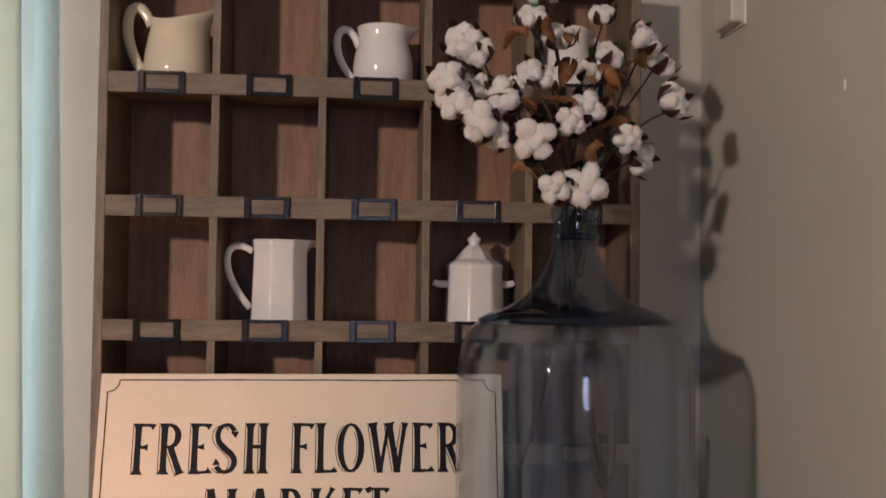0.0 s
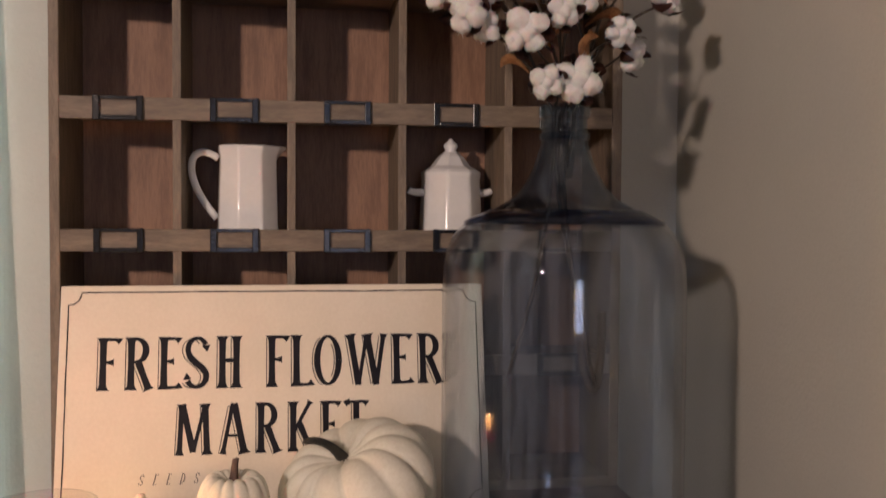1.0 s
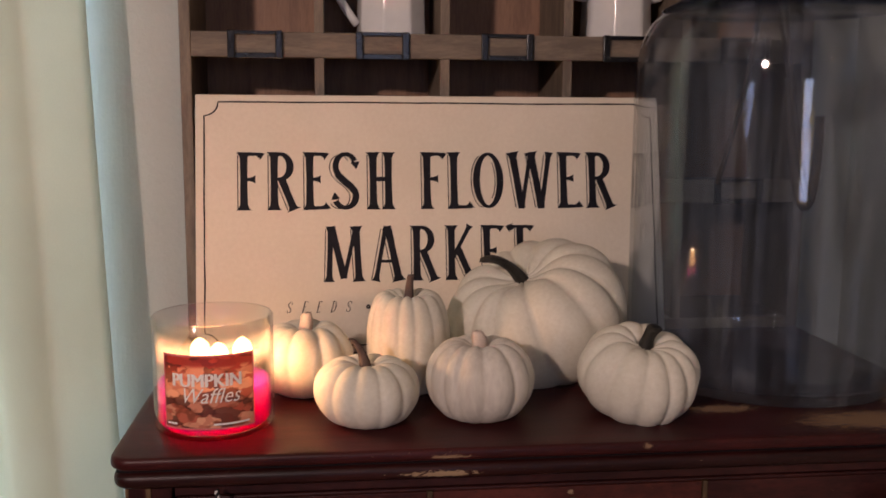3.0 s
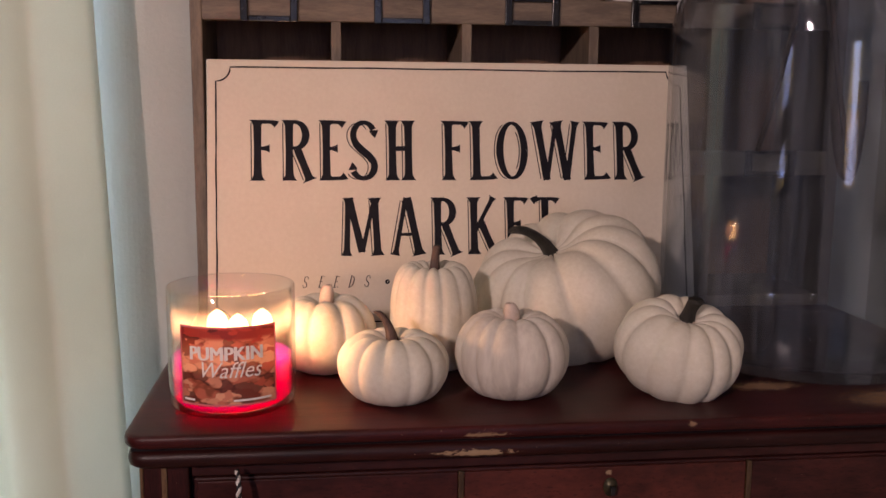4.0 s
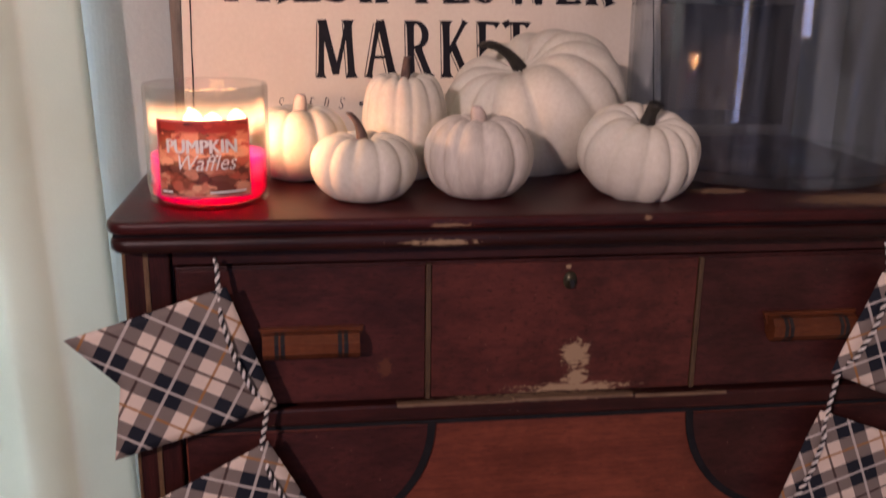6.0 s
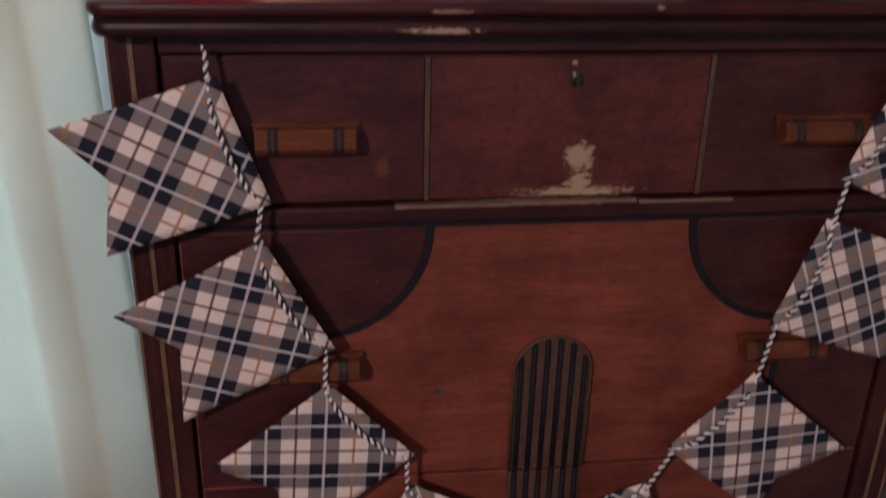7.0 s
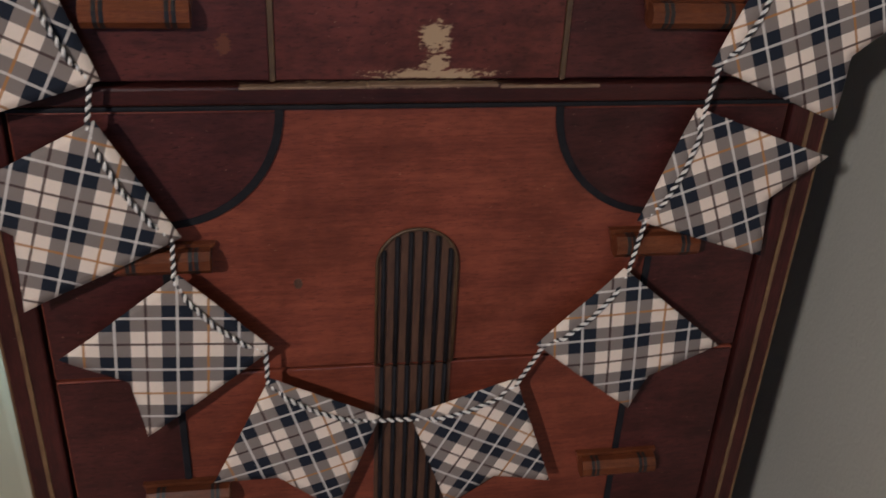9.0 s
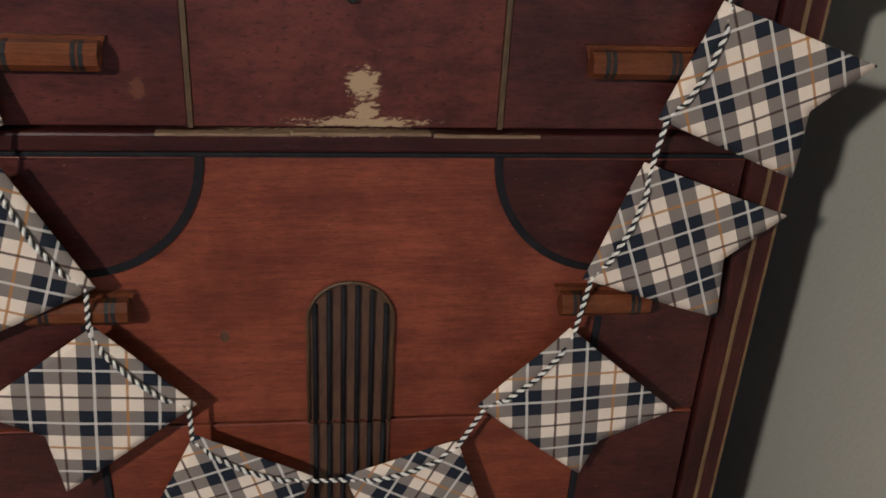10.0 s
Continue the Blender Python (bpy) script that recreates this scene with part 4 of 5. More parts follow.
# ---- the glass demijohn ----
JX, JY = 0.256, 1.118
jug = thing("glass_demijohn", pose(JX, JY, TOPZ), "large blue-grey clear glass demijohn on the chest", "glass jug")
_out = [(0.118, 0.0), (0.130, 0.004), (0.137, 0.014), (0.139, 0.03), (0.1395, 0.16), (0.1395, 0.290), (0.1385, 0.315), (0.1345, 0.337), (0.1265, 0.354), (0.1145, 0.3670), (0.100, 0.3755), (0.080, 0.3840), (0.061, 0.3950), (0.048, 0.4085), (0.038, 0.4265), (0.0315, 0.4430), (0.0272, 0.458),
        (0.0262, 0.472), (0.0258, 0.484), (0.0262, 0.488)]
_in = [(r - 0.004, z + (0.012 if i < 2 else 0.0)) for i, (r, z) in enumerate(_out)]
_k = 10
part("bottle", lathe([(0.0, 0.006)] + _out[:_k] + _in[:_k][::-1] + [(0.0, 0.020)], 96), M_JUG, jug, "blue-grey blown glass", True)
part("neck", lathe(_out[_k - 1:] + _in[_k - 1:][::-1] + [_out[_k - 1]], 96), M_JUG_NECK, jug, "thicker glass shoulder and neck", True)

part("lip", lathe([(0.0222, 0.4885), (0.0292, 0.4885), (0.0300, 0.493), (0.0298, 0.499), (0.0275, 0.503), (0.0238, 0.502), (0.0222, 0.498), (0.0222, 0.4885)], 64), M_JUG_NECK, jug, "", True)
part("neck_ring", lathe([(0.0264, 0.4635), (0.0290, 0.4640), (0.0292, 0.470), (0.0264, 0.4715), (0.0264, 0.4635)], 64), M_JUG_NECK, jug, "", True)

# added ring: the dark line of refraction is put into its tint
part("refraction_ring", lathe([(0.1145, 0.3676), (0.1155, 0.3690), (0.1020, 0.3762), (0.0860, 0.3832), (0.0840, 0.3828), (0.1000, 0.3759), (0.1145, 0.3676)], 96), M_JUG_REFRACTION, jug, "dark tinted ring added for the refraction line round the shoulder", True)

# ---- cotton stalks ----
def cotton_boll(owner, at, size, seed):
    rng = random.Random(seed)
    facing = (Vector(at) - Vector((0, 0, 0.62))).normalized() * 0.6 + Vector((rng.uniform(-0.3, 0.3), -0.7, rng.uniform(-0.1, 0.4)))
    turn = facing.to_track_quat("Z", "Y").to_matrix().to_4x4()
    bm = bmesh.new()
    lobes = rng.choice((4, 4, 5))
    spin = rng.uniform(0, 6)
    for i in range(lobes + 1):
        a = spin + 2 * math.pi * i / lobes
        d = 0.54 * size if i < lobes else 0.0
        m = Matrix.Translation((d * math.cos(a), d * math.sin(a), size * (0.08 if i < lobes else 0.16))) @ Euler((rng.uniform(0, 3), rng.uniform(0, 3), a)).to_matrix().to_4x4()
        m = m @ Matrix.Diagonal((size * rng.uniform(0.46, 0.58), size * rng.uniform(0.42, 0.52), size * rng.uniform(0.44, 0.58), 1))
        made = bmesh.ops.create_icosphere(bm, subdivisions=3, radius=1.0, matrix=m)["verts"]
        for v in made:
            q = v.co * (1.0 / size)
            n = noise.noise(q * 2.3 + Vector((seed, 0, 0))) * 0.15 + noise.noise(q * 6 + Vector((0, seed, 0))) * 0.05 + noise.noise(q * 14) * 0.06
            v.co += v.co.normalized() * n * size
    # stray fibres
    spots = [v.co.copy() for v in bm.verts]
    for q in rng.sample(spots, 520):
        d = (q.normalized() + Vector((rng.uniform(-0.9, 0.9), rng.uniform(-0.9, 0.9), rng.uniform(-0.9, 0.9)))).normalized()
        w = d.cross(Vector((rng.random(), rng.random(), 0.3))).normalized() * size * 0.017
        e = q + d * size * rng.uniform(0.06, 0.24)
        bm.faces.new([bm.verts.new(c) for c in (q - w, q + w, e)])
    boll = part("cotton_boll", bm, M_COTTON, owner, "fluffy white cotton boll", True, Matrix.Translation(at) @ turn)
    bm = bmesh.new()
    for i in range(lobes):
        a = spin + 2 * math.pi * (i + 0.5) / lobes
        u, w = Vector((math.cos(a), math.sin(a), 0)), Vector((-math.sin(a), math.cos(a), 0))
        rows = []
        for t, wd in ((0, 0.14), (0.3, 0.34), (0.6, 0.30), (0.85, 0.19), (1.0, 0.05)):
            c = u * size * (0.12 + 1.06 * math.sin(t * 1.8)) + Vector((0, 0, size * (-0.62 + 1.25 * t * t)))
            rows.append([bm.verts.new(c + w * size * wd * k + Vector((0, 0, size * 0.10 * abs(k)))) for k in (-1, 0, 1)])
        for p_, q_ in zip(rows, rows[1:]):
            for k in (0, 1):
                bm.faces.new((p_[k], p_[k + 1], q_[k + 1], q_[k]))
    bmesh.ops.solidify(bm, geom=bm.faces[:], thickness=0.0006)
    part("husk", bm, M_HUSK, boll, "dry brown husk", True)
    return Vector(at) - facing.normalized() * size * 0.6


def dry_leaf(owner, at, length, seed):
    rng = random.Random(seed)
    m = Matrix.Translation(at) @ Euler((rng.uniform(-0.6, 0.9), rng.uniform(-0.9, 0.9), rng.uniform(0, 6.3))).to_matrix().to_4x4()
    bm = bmesh.new()
    rows = []
    for i in range(9):
        t = i / 8
        wd = 0.30 * math.sin(math.pi * min(1, t * 0.96 + 0.02)) ** 0.8
        c = Vector((length * (t - 0.3), 0, length * 0.45 * math.sin(2.4 * t)))
        rows.append([bm.verts.new(c + Vector((0, length * wd * k, length * 0.22 * k * k * (0.4 + t)))) for k in (-1, -0.5, 0, 0.5, 1)])
    for p_, q_ in zip(rows, rows[1:]):
        for k in range(4):
            bm.faces.new((p_[k], p_[k + 1], q_[k + 1], q_[k]))
    bmesh.ops.solidify(bm, geom=bm.faces[:], thickness=0.0005)
    part("leaf", bm, M_LEAF, owner, "curled orange-brown dry leaf", True, m)


def cotton_stalk(bolls, leaves, foot, seed, hook=False):
    """A twig that rises from inside the jug through its neck and forks to every boll."""
    rng = random.Random(seed)
    s = thing("cotton_stalk", pose(JX, JY, TOPZ), "dry cotton stalk with fluffy white bolls standing in the jug", "cotton stalk", "cotton stalks in the jug")
    base = Vector((JX, JY, TOPZ))
    neck = Vector((0.013 * math.cos(seed * 2.4), 0.013 * math.sin(seed * 2.4), 0.490))
    tips = sorted((Vector(b) - base for b in bolls), key=lambda v: v.z)
    top = tips[-1]
    main = bend(neck, neck + (top - neck) * 0.45 + Vector((0, 0, 0.05)), top - Vector((0, 0, 0.012)), 16)
    low = Vector((foot[0], foot[1], foot[2]))
    part("twig", tube(bend(low, Vector((neck.x, neck.y, 0.5 * (low.z + 0.49))), neck, 10) + main[1:], 0.0026, 7, taper=0.0014), M_TWIG, s, "", True)
    if hook:
        part("hook", tube(bend(low + Vector((0, 0, 0.002)), low + Vector((0.013, 0, -0.165)), low + Vector((0.036, 0, -0.165)), 20, low + Vector((0.034, 0, -0.036))), 0.0050, 8), M_TWIG, s, "bent lower end of the stalk", True)
    for i, b in enumerate(tips):
        end = cotton_boll(s, b, rng.uniform(0.0165, 0.0255), seed * 31 + i)
        if b is not top:
            k = max(range(len(main)), key=lambda j: -abs(main[j].z - (neck.z + (b.z - neck.z) * 0.55)))
            part("branch", tube(bend(main[k], (main[k] + end) / 2 + Vector((0, 0, -0.008)), end, 8), 0.0016, 6, taper=0.0012), M_TWIG, s, "", True)
    for i, q in enumerate(leaves):
        dry_leaf(s, Vector(q) - base, rng.uniform(0.030, 0.045), seed * 17 + i)


cotton_stalk([(0.117, 1.10, 1.777), (0.134, 1.10, 1.765), (0.096, 1.08, 1.729), (0.106, 1.08, 1.705), (0.131, 1.11, 1.727), (0.134, 1.07, 1.680), (0.157, 1.08, 1.666)], [(0.145, 1.10, 1.70), (0.165, 1.10, 1.69)], (-0.07, -0.03, 0.20), 1)
cotton_stalk([(0.161, 1.10, 1.712), (0.181, 1.13, 1.730), (0.193, 1.05, 1.657), (0.200, 1.12, 1.749)], [(0.173, 1.10, 1.768), (0.194, 1.06, 1.686), (0.215, 1.08, 1.70), (0.21, 1.09, 1.66)], (-0.004, 0.006, 0.43), 2)
cotton_stalk([(0.204, 1.14, 1.820), (0.242, 1.16, 1.802), (0.225, 1.12, 1.742), (0.223, 1.15, 1.853)], [(0.248, 1.10, 1.775), (0.232, 1.11, 1.79), (0.25, 1.10, 1.66)], (0.004, -0.006, 0.42), 3)
cotton_stalk([(0.300, 1.17, 1.835), (0.304, 1.15, 1.779), (0.269, 1.12, 1.750), (0.237, 1.06, 1.681)], [(0.269, 1.08, 1.731), (0.231, 1.08, 1.727), (0.295, 1.11, 1.73), (0.285, 1.10, 1.67)], (0.014, 0.002, 0.3015), 4, True)
cotton_stalk([(0.361, 1.19, 1.810), (0.389, 1.22, 1.789), (0.261, 1.09, 1.702)], [(0.335, 1.15, 1.76), (0.32, 1.14, 1.72)], (0.006, -0.004, 0.42), 5)
cotton_stalk([(0.385, 1.15, 1.725)], [], (-0.003, -0.006, 0.40), 6)
cotton_stalk([(0.308, 1.08, 1.666), (0.337, 1.12, 1.647)], [(0.276, 1.06, 1.629)], (0.04, 0.0, 0.18), 7)
cotton_stalk([(0.216, 1.05, 1.604), (0.254, 1.06, 1.609)], [(0.190, 1.06, 1.612)], (0.0, 0.004, 0.43), 8)

# ---- pumpkins ----
def pumpkin(x, y, radius, height, ribs, label, stem_kind, tilt=(0, 0, 0), skin=None, groove=0.10, seed=0, barrel=0.75, lift=0.0, seams=()):
    """A ribbed body with a dimpled crown, and its stem. seams: bearings of the grooves on the near side, 0 towards the room, growing to the right."""
    cuts = sorted(radians(c - 90) % (2 * math.pi) for c in seams)
    if cuts:
        first, last = radians(min(seams) - 90), radians(max(seams) - 90)
        gap = 2 * math.pi - (last - first)
        more = max(1, round(gap / (2 * math.pi / ribs)))
        cuts = sorted((c % (2 * math.pi)) for c in [radians(c - 90) for c in seams] + [last + gap * i / more for i in range(1, more)])

    def rib(angle):
        """0 in a groove, 1 on the back of a rib."""
        if not cuts:
            return abs(math.sin(ribs * angle / 2 + seed))
        angle %= 2 * math.pi
        lo = max((c for c in cuts if c <= angle), default=cuts[-1] - 2 * math.pi)
        hi = min((c for c in cuts if c > angle), default=cuts[0] + 2 * math.pi)
        return math.sin(math.pi * (angle - lo) / (hi - lo))
    pk = thing("pumpkin", pose(x, y, TOPZ + lift) @ pose(0, 0, height / 2) @ pose(0, 0, 0, *tilt) @ pose(0, 0, -height / 2), label, "pumpkin", "white pumpkins on the chest")
    bm = bmesh.new()
    n, m = 144, 44
    rings = []
    for j in range(m + 1):
        v = j / m
        a = -math.pi / 2 + math.pi * v
        ring = []
        for i in range(n):
            th = 2 * math.pi * i / n
            wob = 0.10 * noise.noise((math.cos(th) * 1.5 + seed, math.sin(th) * 1.5, seed))
            rp = rib(th + wob * (0.8 if not cuts else 0.3) * (1 + 0.4 * math.sin(3 * a + seed)))
            g = 1 - groove * (1 - rp ** 0.55) * (0.35 + 0.65 * math.cos(a) ** 0.5)
            rr = radius * max(0.0, math.cos(a)) ** barrel * g * (1 + 0.05 * noise.noise((math.cos(th) + seed, math.sin(th), v * 2)))
            zz = height / 2 * (1 + math.copysign(abs(math.sin(a)) ** 0.95, math.sin(a)))
            rim = math.exp(-((rr / radius) / 0.34) ** 2)
            zz -= (0.16 if v > 0.5 else -0.07) * height * rim
            zz -= height * 0.035 * (1 - rp ** 0.55) * (1 if v > 0.55 else 0)
            ring.append(bm.verts.new((rr * math.cos(th), rr * math.sin(th), zz)))
        rings.append(ring)
    for a_, b_ in zip(rings, rings[1:]):
        for i in range(n):
            bm.faces.new((a_[i], a_[(i + 1) % n], b_[(i + 1) % n], b_[i]))
    bmesh.ops.remove_doubles(bm, verts=bm.verts[:], dist=1e-5)
    zmin = min(v.co.z for v in bm.verts)
    for v in bm.verts:
        v.co.z -= zmin
    part("body", bm, skin or M_PUMPKIN, pk, "", True)
    top = height * 0.84 - zmin
    kind, material, lean, length, r = stem_kind
    pts = bend((0, 0, top - 0.004), (lean[0] * 0.2, lean[1] * 0.2, top + length * 0.7), (lean[0], lean[1], top + length), 10)
    bm = bmesh.new()
    k = 7
    rows = []
    for i, q in enumerate(pts):
        t = i / (len(pts) - 1)
        rad = r * (1.9 - 2.2 * t + 1.3 * t * t if kind != "nub" else 1.25 - 0.55 * t + 0.3 * math.sin(3 * t))
        if kind == "flared":
            rad = r * (1.5 - 1.8 * t + 1.7 * t * t)
        rows.append([bm.verts.new(q + Vector((rad * (1 + 0.22 * (c % 2)) * math.cos(2 * math.pi * c / (2 * k) + t), rad * (1 + 0.22 * (c % 2)) * math.sin(2 * math.pi * c / (2 * k) + t), 0.001 * noise.noise((c, i, seed))))) for c in range(2 * k)])
    for a_, b_ in zip(rows, rows[1:]):
        for i in range(2 * k):
            bm.faces.new((a_[i], a_[(i + 1) % (2 * k)], b_[(i + 1) % (2 * k)], b_[i]))
    bm.faces.new(rows[0])
    bm.faces.new(rows[-1])
    part("stem", bm, material, pk, "dry stem", True)
    return pk


pumpkin(-0.213, 1.092, 0.0465, 0.074, 9, "white pumpkin with a pale stem beside the lit candle", ("nub", M_STEM_PALE, (0.002, 0.0, 0), 0.019, 0.0043), seed=1.3, groove=0.12, seams=(-48, -20, 23, 60))
pumpkin(-0.158, 1.001, 0.0460, 0.060, 11, "small flat white pumpkin with a curved brown stem", ("thin", M_STEM, (-0.013, 0.002, 0), 0.025, 0.0028), seed=2.1, groove=0.065, barrel=0.7, seams=(-75, -43, -16, 15, 41, 75))
pumpkin(-0.115, 1.092, 0.041, 0.101, 14, "tall barrel-shaped white pumpkin with a thin brown stem", ("thin", M_STEM, (0.003, 0.0, 0), 0.030, 0.003), seed=3.7, groove=0.034, barrel=0.42)
pumpkin(-0.058, 1.006, 0.0475, 0.076, 11, "chalky white pumpkin with a pale pinkish stem", ("nub", M_STEM_PALE, (-0.003, -0.002, 0), 0.017, 0.0046), skin=M_PUMPKIN_DULL, seed=4.2, groove=0.085, seams=(-80, -52, -34, -3, 33, 65))
pumpkin(0.021, 1.150, 0.0955, 0.126, 12, "large creamy white pumpkin with a bent dark stem", ("flared", M_STEM_DARK, (-0.028, -0.006, 0), 0.042, 0.0046), tilt=(14, -23, 0), seed=5.9, groove=0.10, barrel=0.66, seams=(-90, -62, -42, -10, 27, 52, 80))
pumpkin(0.085, 0.999, 0.0535, 0.080, 11, "white pumpkin with a short dark stem beside the glass jug", ("flared", M_STEM_DARK, (0.004, 0.0, 0), 0.020, 0.0045), tilt=(17, 5, 0), seed=6.4, groove=0.09, seams=(-82, -48, -11, 16, 40, 66))

# ---- the candle ----
CX, CY, CR = -0.288, 1.006, 0.0505
candle = thing("jar_candle", pose(CX, CY, TOPZ), "lit three-wick red candle in a clear glass jar", "candle")
part("jar", lathe([(0.0, 0.0), (CR - 0.006, 0.0), (CR - 0.001, 0.003), (CR, 0.008), (CR, 0.096), (CR - 0.001, 0.0975), (CR - 0.0025, 0.0965), (CR - 0.0028, 0.009), (CR - 0.007, 0.0035), (0.0, 0.0030)], 72), M_JAR, candle, "clear glass jar", True)
part("wax", lathe([(0.0, 0.0034), (CR - 0.0078, 0.0040), (CR - 0.0031, 0.0092), (CR - 0.0031, 0.040), (CR - 0.004, 0.0405), (0.0, 0.0395)], 72), M_WAX, candle, "glowing red molten wax", True)
for _dx, _dy in ((-0.012, 0.004), (0.024, 0.004), (0.006, -0.014)):
    wick = part("wick", tube([(_dx, _dy, 0.038), (_dx + 0.001, _dy, 0.0515)], 0.0011, 6), M_BLACK, candle)
    part("flame", lathe([(0.0, 0.0550), (0.0040, 0.0570), (0.0072, 0.0620), (0.0084, 0.0670), (0.0082, 0.0710), (0.0068, 0.0750), (0.0042, 0.0780), (0.0, 0.0805)], 24), M_FLAME, wick, "yellow flame", True, pose(_dx, _dy, -0.0045)).visible_shadow = False


def wrap(bm, lift, turn):
    """Bends a flat sheet (x across, z up) round the jar."""
    r = CR + lift
    for v in bm.verts:
        a = v.co.x / CR + turn
        d = r - v.co.y
        v.co.x, v.co.y = d * math.sin(a), -d * math.cos(a)
    return bm


def sheet(x0, x1, z0, z1, n=24):
    bm = bmesh.new()
    lo = [bm.verts.new((x0 + (x1 - x0) * i / n, 0, z0)) for i in range(n + 1)]
    hi = [bm.verts.new((x0 + (x1 - x0) * i / n, 0, z1)) for i in range(n + 1)]
    for i in range(n):
        bm.faces.new((lo[i], lo[i + 1], hi[i + 1], hi[i]))
    return bm


LT = 0.02
label_part = part("label", wrap(sheet(-0.039, 0.039, 0.012, 0.074), 0.0003, LT), M_LABEL, candle, "paper label with a printed picture of waffles")
for a in ((-0.039, 0.039, 0.012, 0.0135), (-0.039, 0.039, 0.0725, 0.074), (-0.039, -0.0377, 0.0135, 0.0725), (0.0377, 0.039, 0.0135, 0.0725)):
    part("label_border", wrap(sheet(*a), 0.0007, LT), M_LABELEDGE, label_part)


def print_text(words, size, x, z, shear=0.0, bold=0.0, squeeze=1.0, steps=(0.0,)):
    cu = bpy.data.curves.new("print", "FONT")
    cu.body, cu.size, cu.align_x, cu.shear, cu.offset, cu.resolution_u = words, size, "CENTER", shear, 0.0, 3
    cu.fill_mode = "FRONT"
    ob = new("print", cu)
    dg = bpy.context.evaluated_depsgraph_get()
    me = bpy.data.meshes.new_from_object(ob.evaluated_get(dg))
    bpy.data.objects.remove(ob)
    bm = bmesh.new()
    bm.from_mesh(me)
    bpy.data.meshes.remove(me)
    flat, bm_out, made = bm, bmesh.new(), {}
    for f in flat.faces:
        key = tuple(sorted((round(v.co.x, 7), round(v.co.y, 7)) for v in f.verts))
        if key not in made:
            made[key] = True
            for i, dx in enumerate(steps):
                bm_out.faces.new([bm_out.verts.new((x + dx * bold + v.co.x * squeeze, -0.00006 * i, z + v.co.y)) for v in f.verts])
    flat.free()
    bm = bm_out
    bmesh.ops.remove_doubles(bm, verts=bm.verts[:], dist=1e-6)
    part("lettering", wrap(bm, 0.0010, LT), M_WHITEINK, label_part, "white printed word")


print_text("PUMPKIN", 0.0155, -0.001, 0.0480, 0.0, 0.0006, 0.88, (0.0, 1.0, -1.0))
print_text("Waffles", 0.0180, 0.001, 0.0345, 0.35, 0.0, 0.88)
for x0, x1 in ((-0.036, -0.026), (0.004, 0.034)):
    part("small_print", wrap(sheet(x0, x1, 0.0155, 0.0172), 0.0009, LT), M_WHITEINK, label_part)

# film added above the wax to show the flames' glare as a band
part("glow_film", lathe([(CR - 0.0031, 0.042), (CR - 0.0031, 0.090), (CR - 0.0034, 0.090), (CR - 0.0034, 0.042), (CR - 0.0031, 0.042)], 72), M_GLOW_FILM, candle, "thin waxy film added inside the glass to spread the flames' glow", True)

# ---- the bunting ----
bunting = thing("bunting", pose(0, 0.934, 0), "tartan swallowtail bunting on a black and white twisted cord", "bunting")
FLAGS = [
    ((-0.272, 1.029), (-0.235, 0.924), (-0.368, 0.883), (-0.359, 0.948), (-0.399, 0.989)),
    ((-0.244, 0.892), (-0.187, 0.787), (-0.321, 0.722), (-0.318, 0.795), (-0.369, 0.828)),
    ((-0.193, 0.751), (-0.116, 0.670), (-0.234, 0.580), (-0.244, 0.643), (-0.301, 0.671)),
    ((-0.121, 0.637), (-0.018, 0.584), (-0.061, 0.471), (-0.117, 0.519), (-0.179, 0.517)),
    ((0.011, 0.584), (0.114, 0.620), (0.160, 0.487), (0.100, 0.500), (0.053, 0.463)),
    ((0.130, 0.659), (0.206, 0.740), (0.315, 0.648), (0.248, 0.616), (0.233, 0.576)),
    ((0.211, 0.789), (0.249, 0.896), (0.380, 0.849), (0.332, 0.808), (0.337, 0.749)),
    ((0.254, 0.933), (0.290, 1.026), (0.425, 0.979), (0.377, 0.941), (0.376, 0.883)),
]
# a crossing of two white threads on each flag, the slope of the weave, the count of threads there, and their spacing
WEAVE = [(-0.322, 0.942, -28, 1.5, 1.5, 0.0520), (-0.273, 0.801, -17.6, 1.5, 1.5, 0.0518), (-0.201, 0.655, -4.0, 1.5, 1.5, 0.0529), (-0.086, 0.547, 18, 1.5, 1.5, 0.0514),
         (0.098, 0.540, -28, 1.5, 0.5, 0.0512), (0.228, 0.665, 4.3, 1.5, 0.5, 0.0534), (0.296, 0.835, 21, 1.5, 0.5, 0.0512), (0.346, 0.967, 21, 1.5, 0.5, 0.0508)]


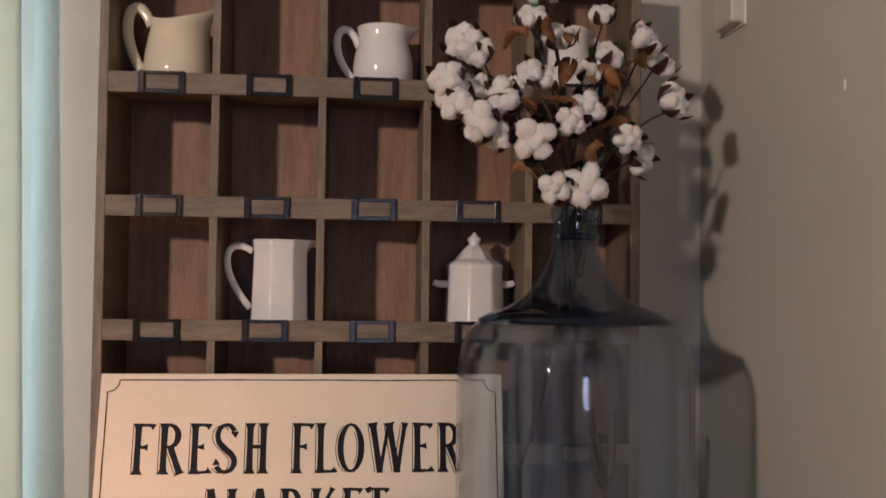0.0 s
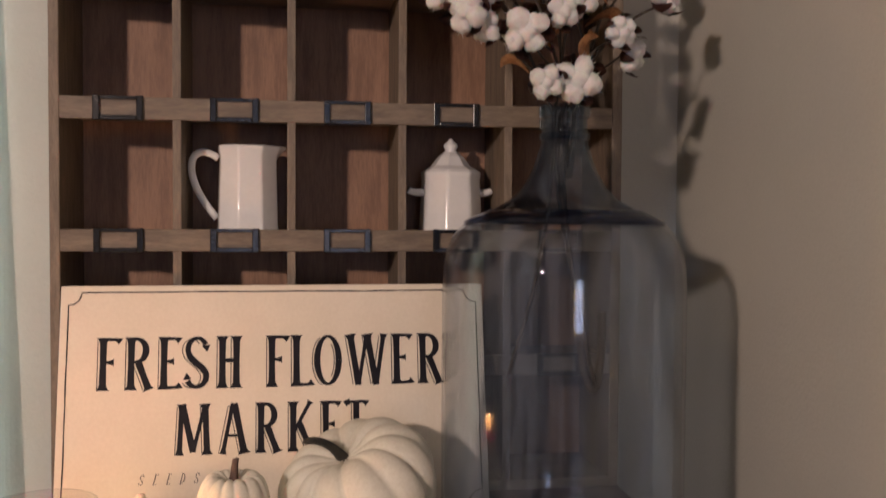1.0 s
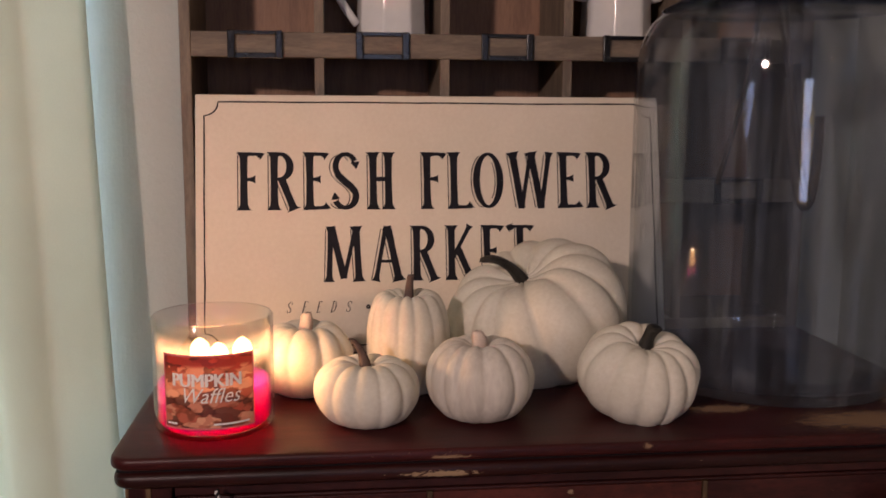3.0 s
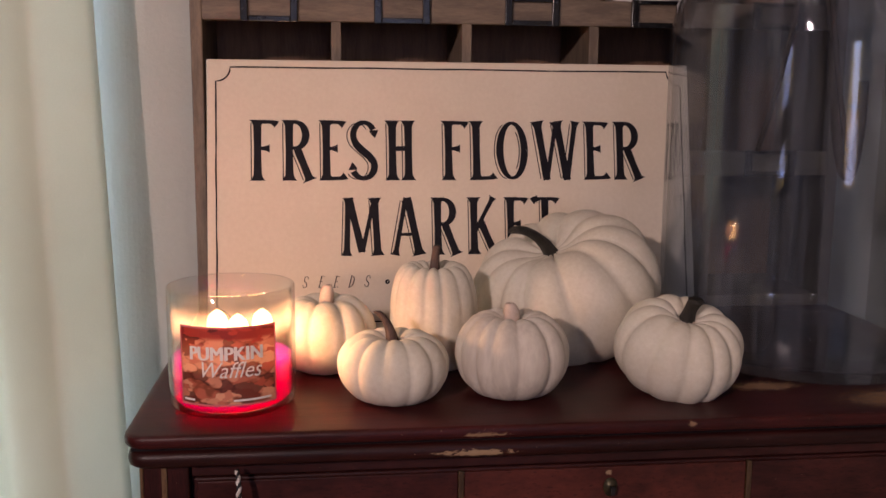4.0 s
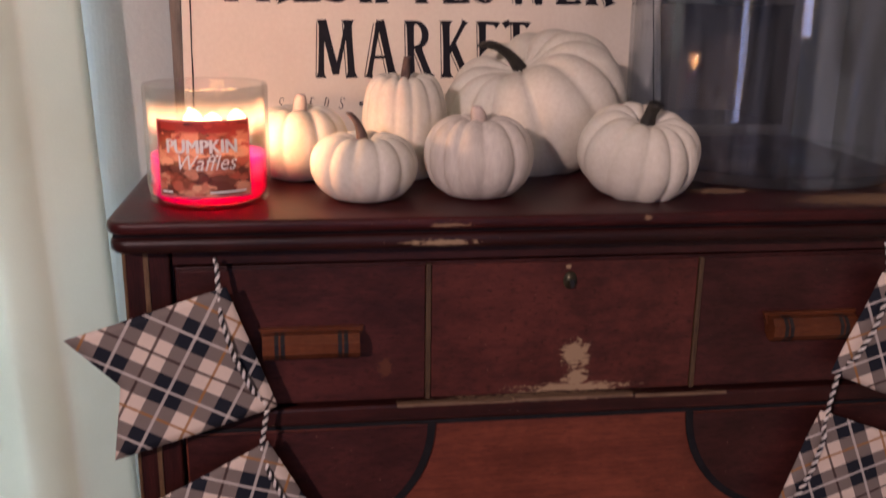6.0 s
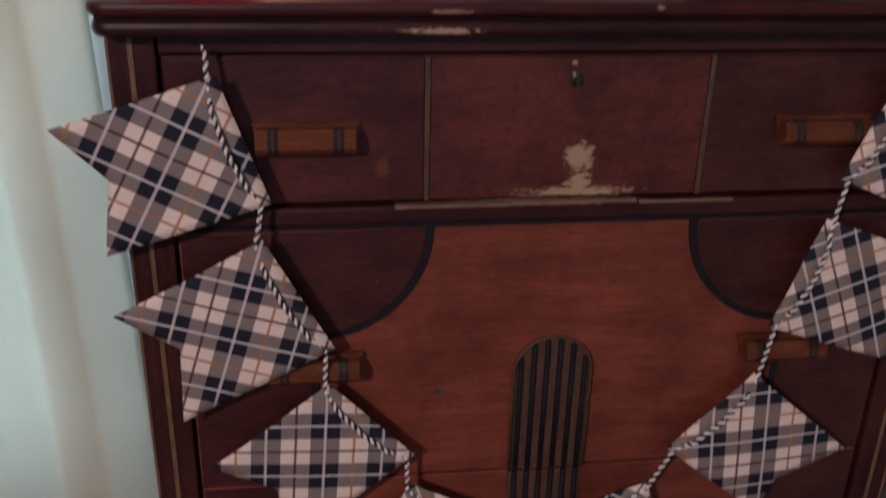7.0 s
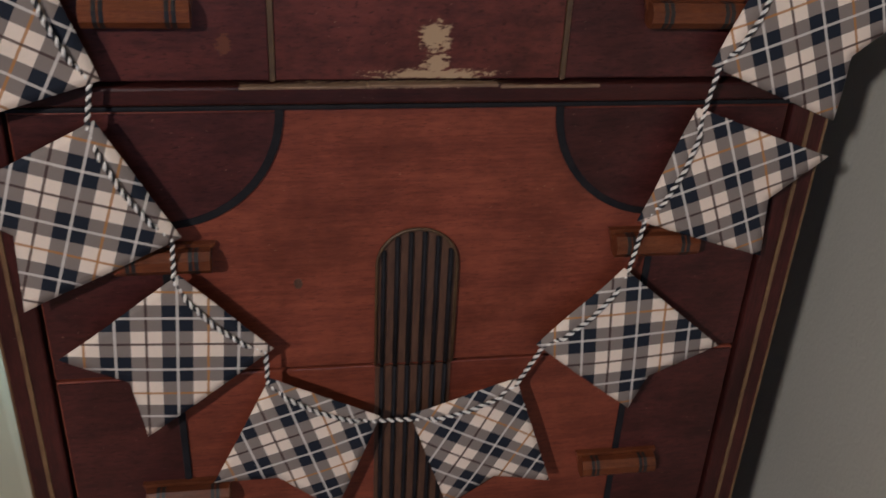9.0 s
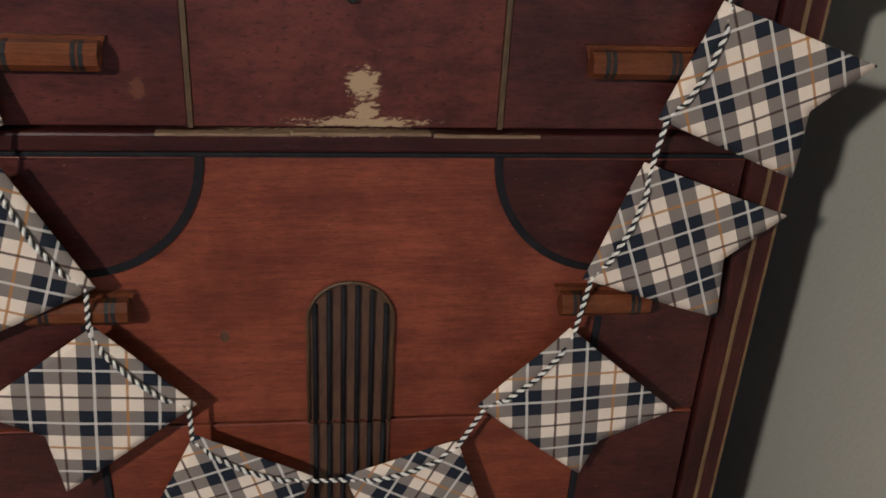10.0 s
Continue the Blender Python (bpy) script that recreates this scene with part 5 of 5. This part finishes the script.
def flag(corners, k):
    """A swallowtail cut on the bias from woven tartan: fine grid between its corners, slightly bowed."""
    a, b, c, n, d = (Vector((x, 0, z)) for x, z in corners)
    bm = bmesh.new()
    uv = bm.loops.layers.uv.new("weave")
    along = (b - a).normalized()
    across = Vector((along.z, 0, -along.x))
    if across.dot(n - a) < 0:
        across = -across
    wx, wz, slope, ou, ov, pitch = WEAVE[k]
    u_ = Vector((math.cos(radians(slope)), 0, math.sin(radians(slope))))
    v_ = Vector((u_.z, 0, -u_.x))
    m = (a + b) / 2
    first, last = (d, c) if (d - a).length < (d - b).length else (c, d)
    halves = ((a, m, n, first), (m, b, last, n))
    for p0, p1, p2, p3 in halves:
        grid = []
        for j in range(13):
            t = j / 12
            row = []
            for i in range(9):
                s = i / 8
                q = p0.lerp(p1, s).lerp(p3.lerp(p2, s), t)
                w = (q - m).dot(along) / (b - a).length
                dist = (q - m).dot(across)
                q = q + Vector((0, -0.0005 - 0.0035 * math.sin(min(1.0, dist / 0.12) * 2.2) * (1 - 0.6 * w * w) + 0.002 * noise.noise((w * 2 + k, dist * 14, k)), 0))
                row.append(bm.verts.new(q))
            grid.append(row)
        for r0, r1 in zip(grid, grid[1:]):
            for i in range(8):
                f = bm.faces.new((r0[i], r0[i + 1], r1[i + 1], r1[i]))
                for lp in f.loops:
                    q = Vector((lp.vert.co.x - wx, 0, lp.vert.co.z - wz))
                    lp[uv].uv = (q.dot(u_) / pitch + ou, q.dot(v_) / pitch + ov)
    bmesh.ops.remove_doubles(bm, verts=bm.verts[:], dist=1e-5)
    bmesh.ops.solidify(bm, geom=bm.faces[:], thickness=0.0008)
    ob = part("flag", bm, M_TARTAN, bunting, "bias-cut black, grey and cream tartan swallowtail flag", True)
    return m, along


def twisted_cord(pts, r=0.0021):
    """Two strands, one black and one white, wound round each other along pts."""
    pts = [Vector(p) for p in pts]
    fine = []
    for p0, p1 in zip(pts, pts[1:]):
        n = max(2, int((p1 - p0).length / 0.0012))
        fine += [p0.lerp(p1, i / n) for i in range(n)]
    fine.append(pts[-1])
    for phase, material, name in ((0, M_CORD_W, "white_strand"), (math.pi, M_CORD_B, "black_strand")):
        line, run = [], 0.0
        for i, q in enumerate(fine):
            d = (fine[min(i + 1, len(fine) - 1)] - fine[max(i - 1, 0)]).normalized()
            run += (q - fine[i - 1]).length if i else 0
            side = Vector((0, -1, 0))
            up = d.cross(side)
            a = run / 0.0085 * 2 * math.pi + phase
            line.append(q + 0.5 * r * (math.cos(a) * side + math.sin(a) * up))
        part(name, tube(line, (0.70 if phase == 0 else 0.58) * r, 6), material, bunting, "", True)


# the cord runs behind each corner and in front of each flag between two holes
CORD = []
for k, corners in enumerate(FLAGS):
    flag(corners, k)
    a, b = (Vector((x, 0, z)) for x, z in corners[:2])
    n = Vector((corners[3][0], 0, corners[3][1]))
    along = (b - a).normalized()
    inw = Vector((along.z, 0, -along.x))
    inw = inw if inw.dot(n - a) > 0 else -inw
    for t, y, d in ((0.02, 0.0, 0.008), (0.13, 0.0, 0.011), (0.19, -0.0050, 0.013), (0.5, -0.0062, 0.0155), (0.81, -0.0050, 0.013), (0.87, 0.0, 0.011), (0.98, 0.0, 0.008)):
        CORD.append(a.lerp(b, t) + inw * d + Vector((0, y, 0)))
twisted_cord([(-0.281, 0.012, 1.049), (-0.279, 0.004, 1.040)] + CORD + [(0.296, 0.004, 1.040), (0.298, 0.012, 1.049)])
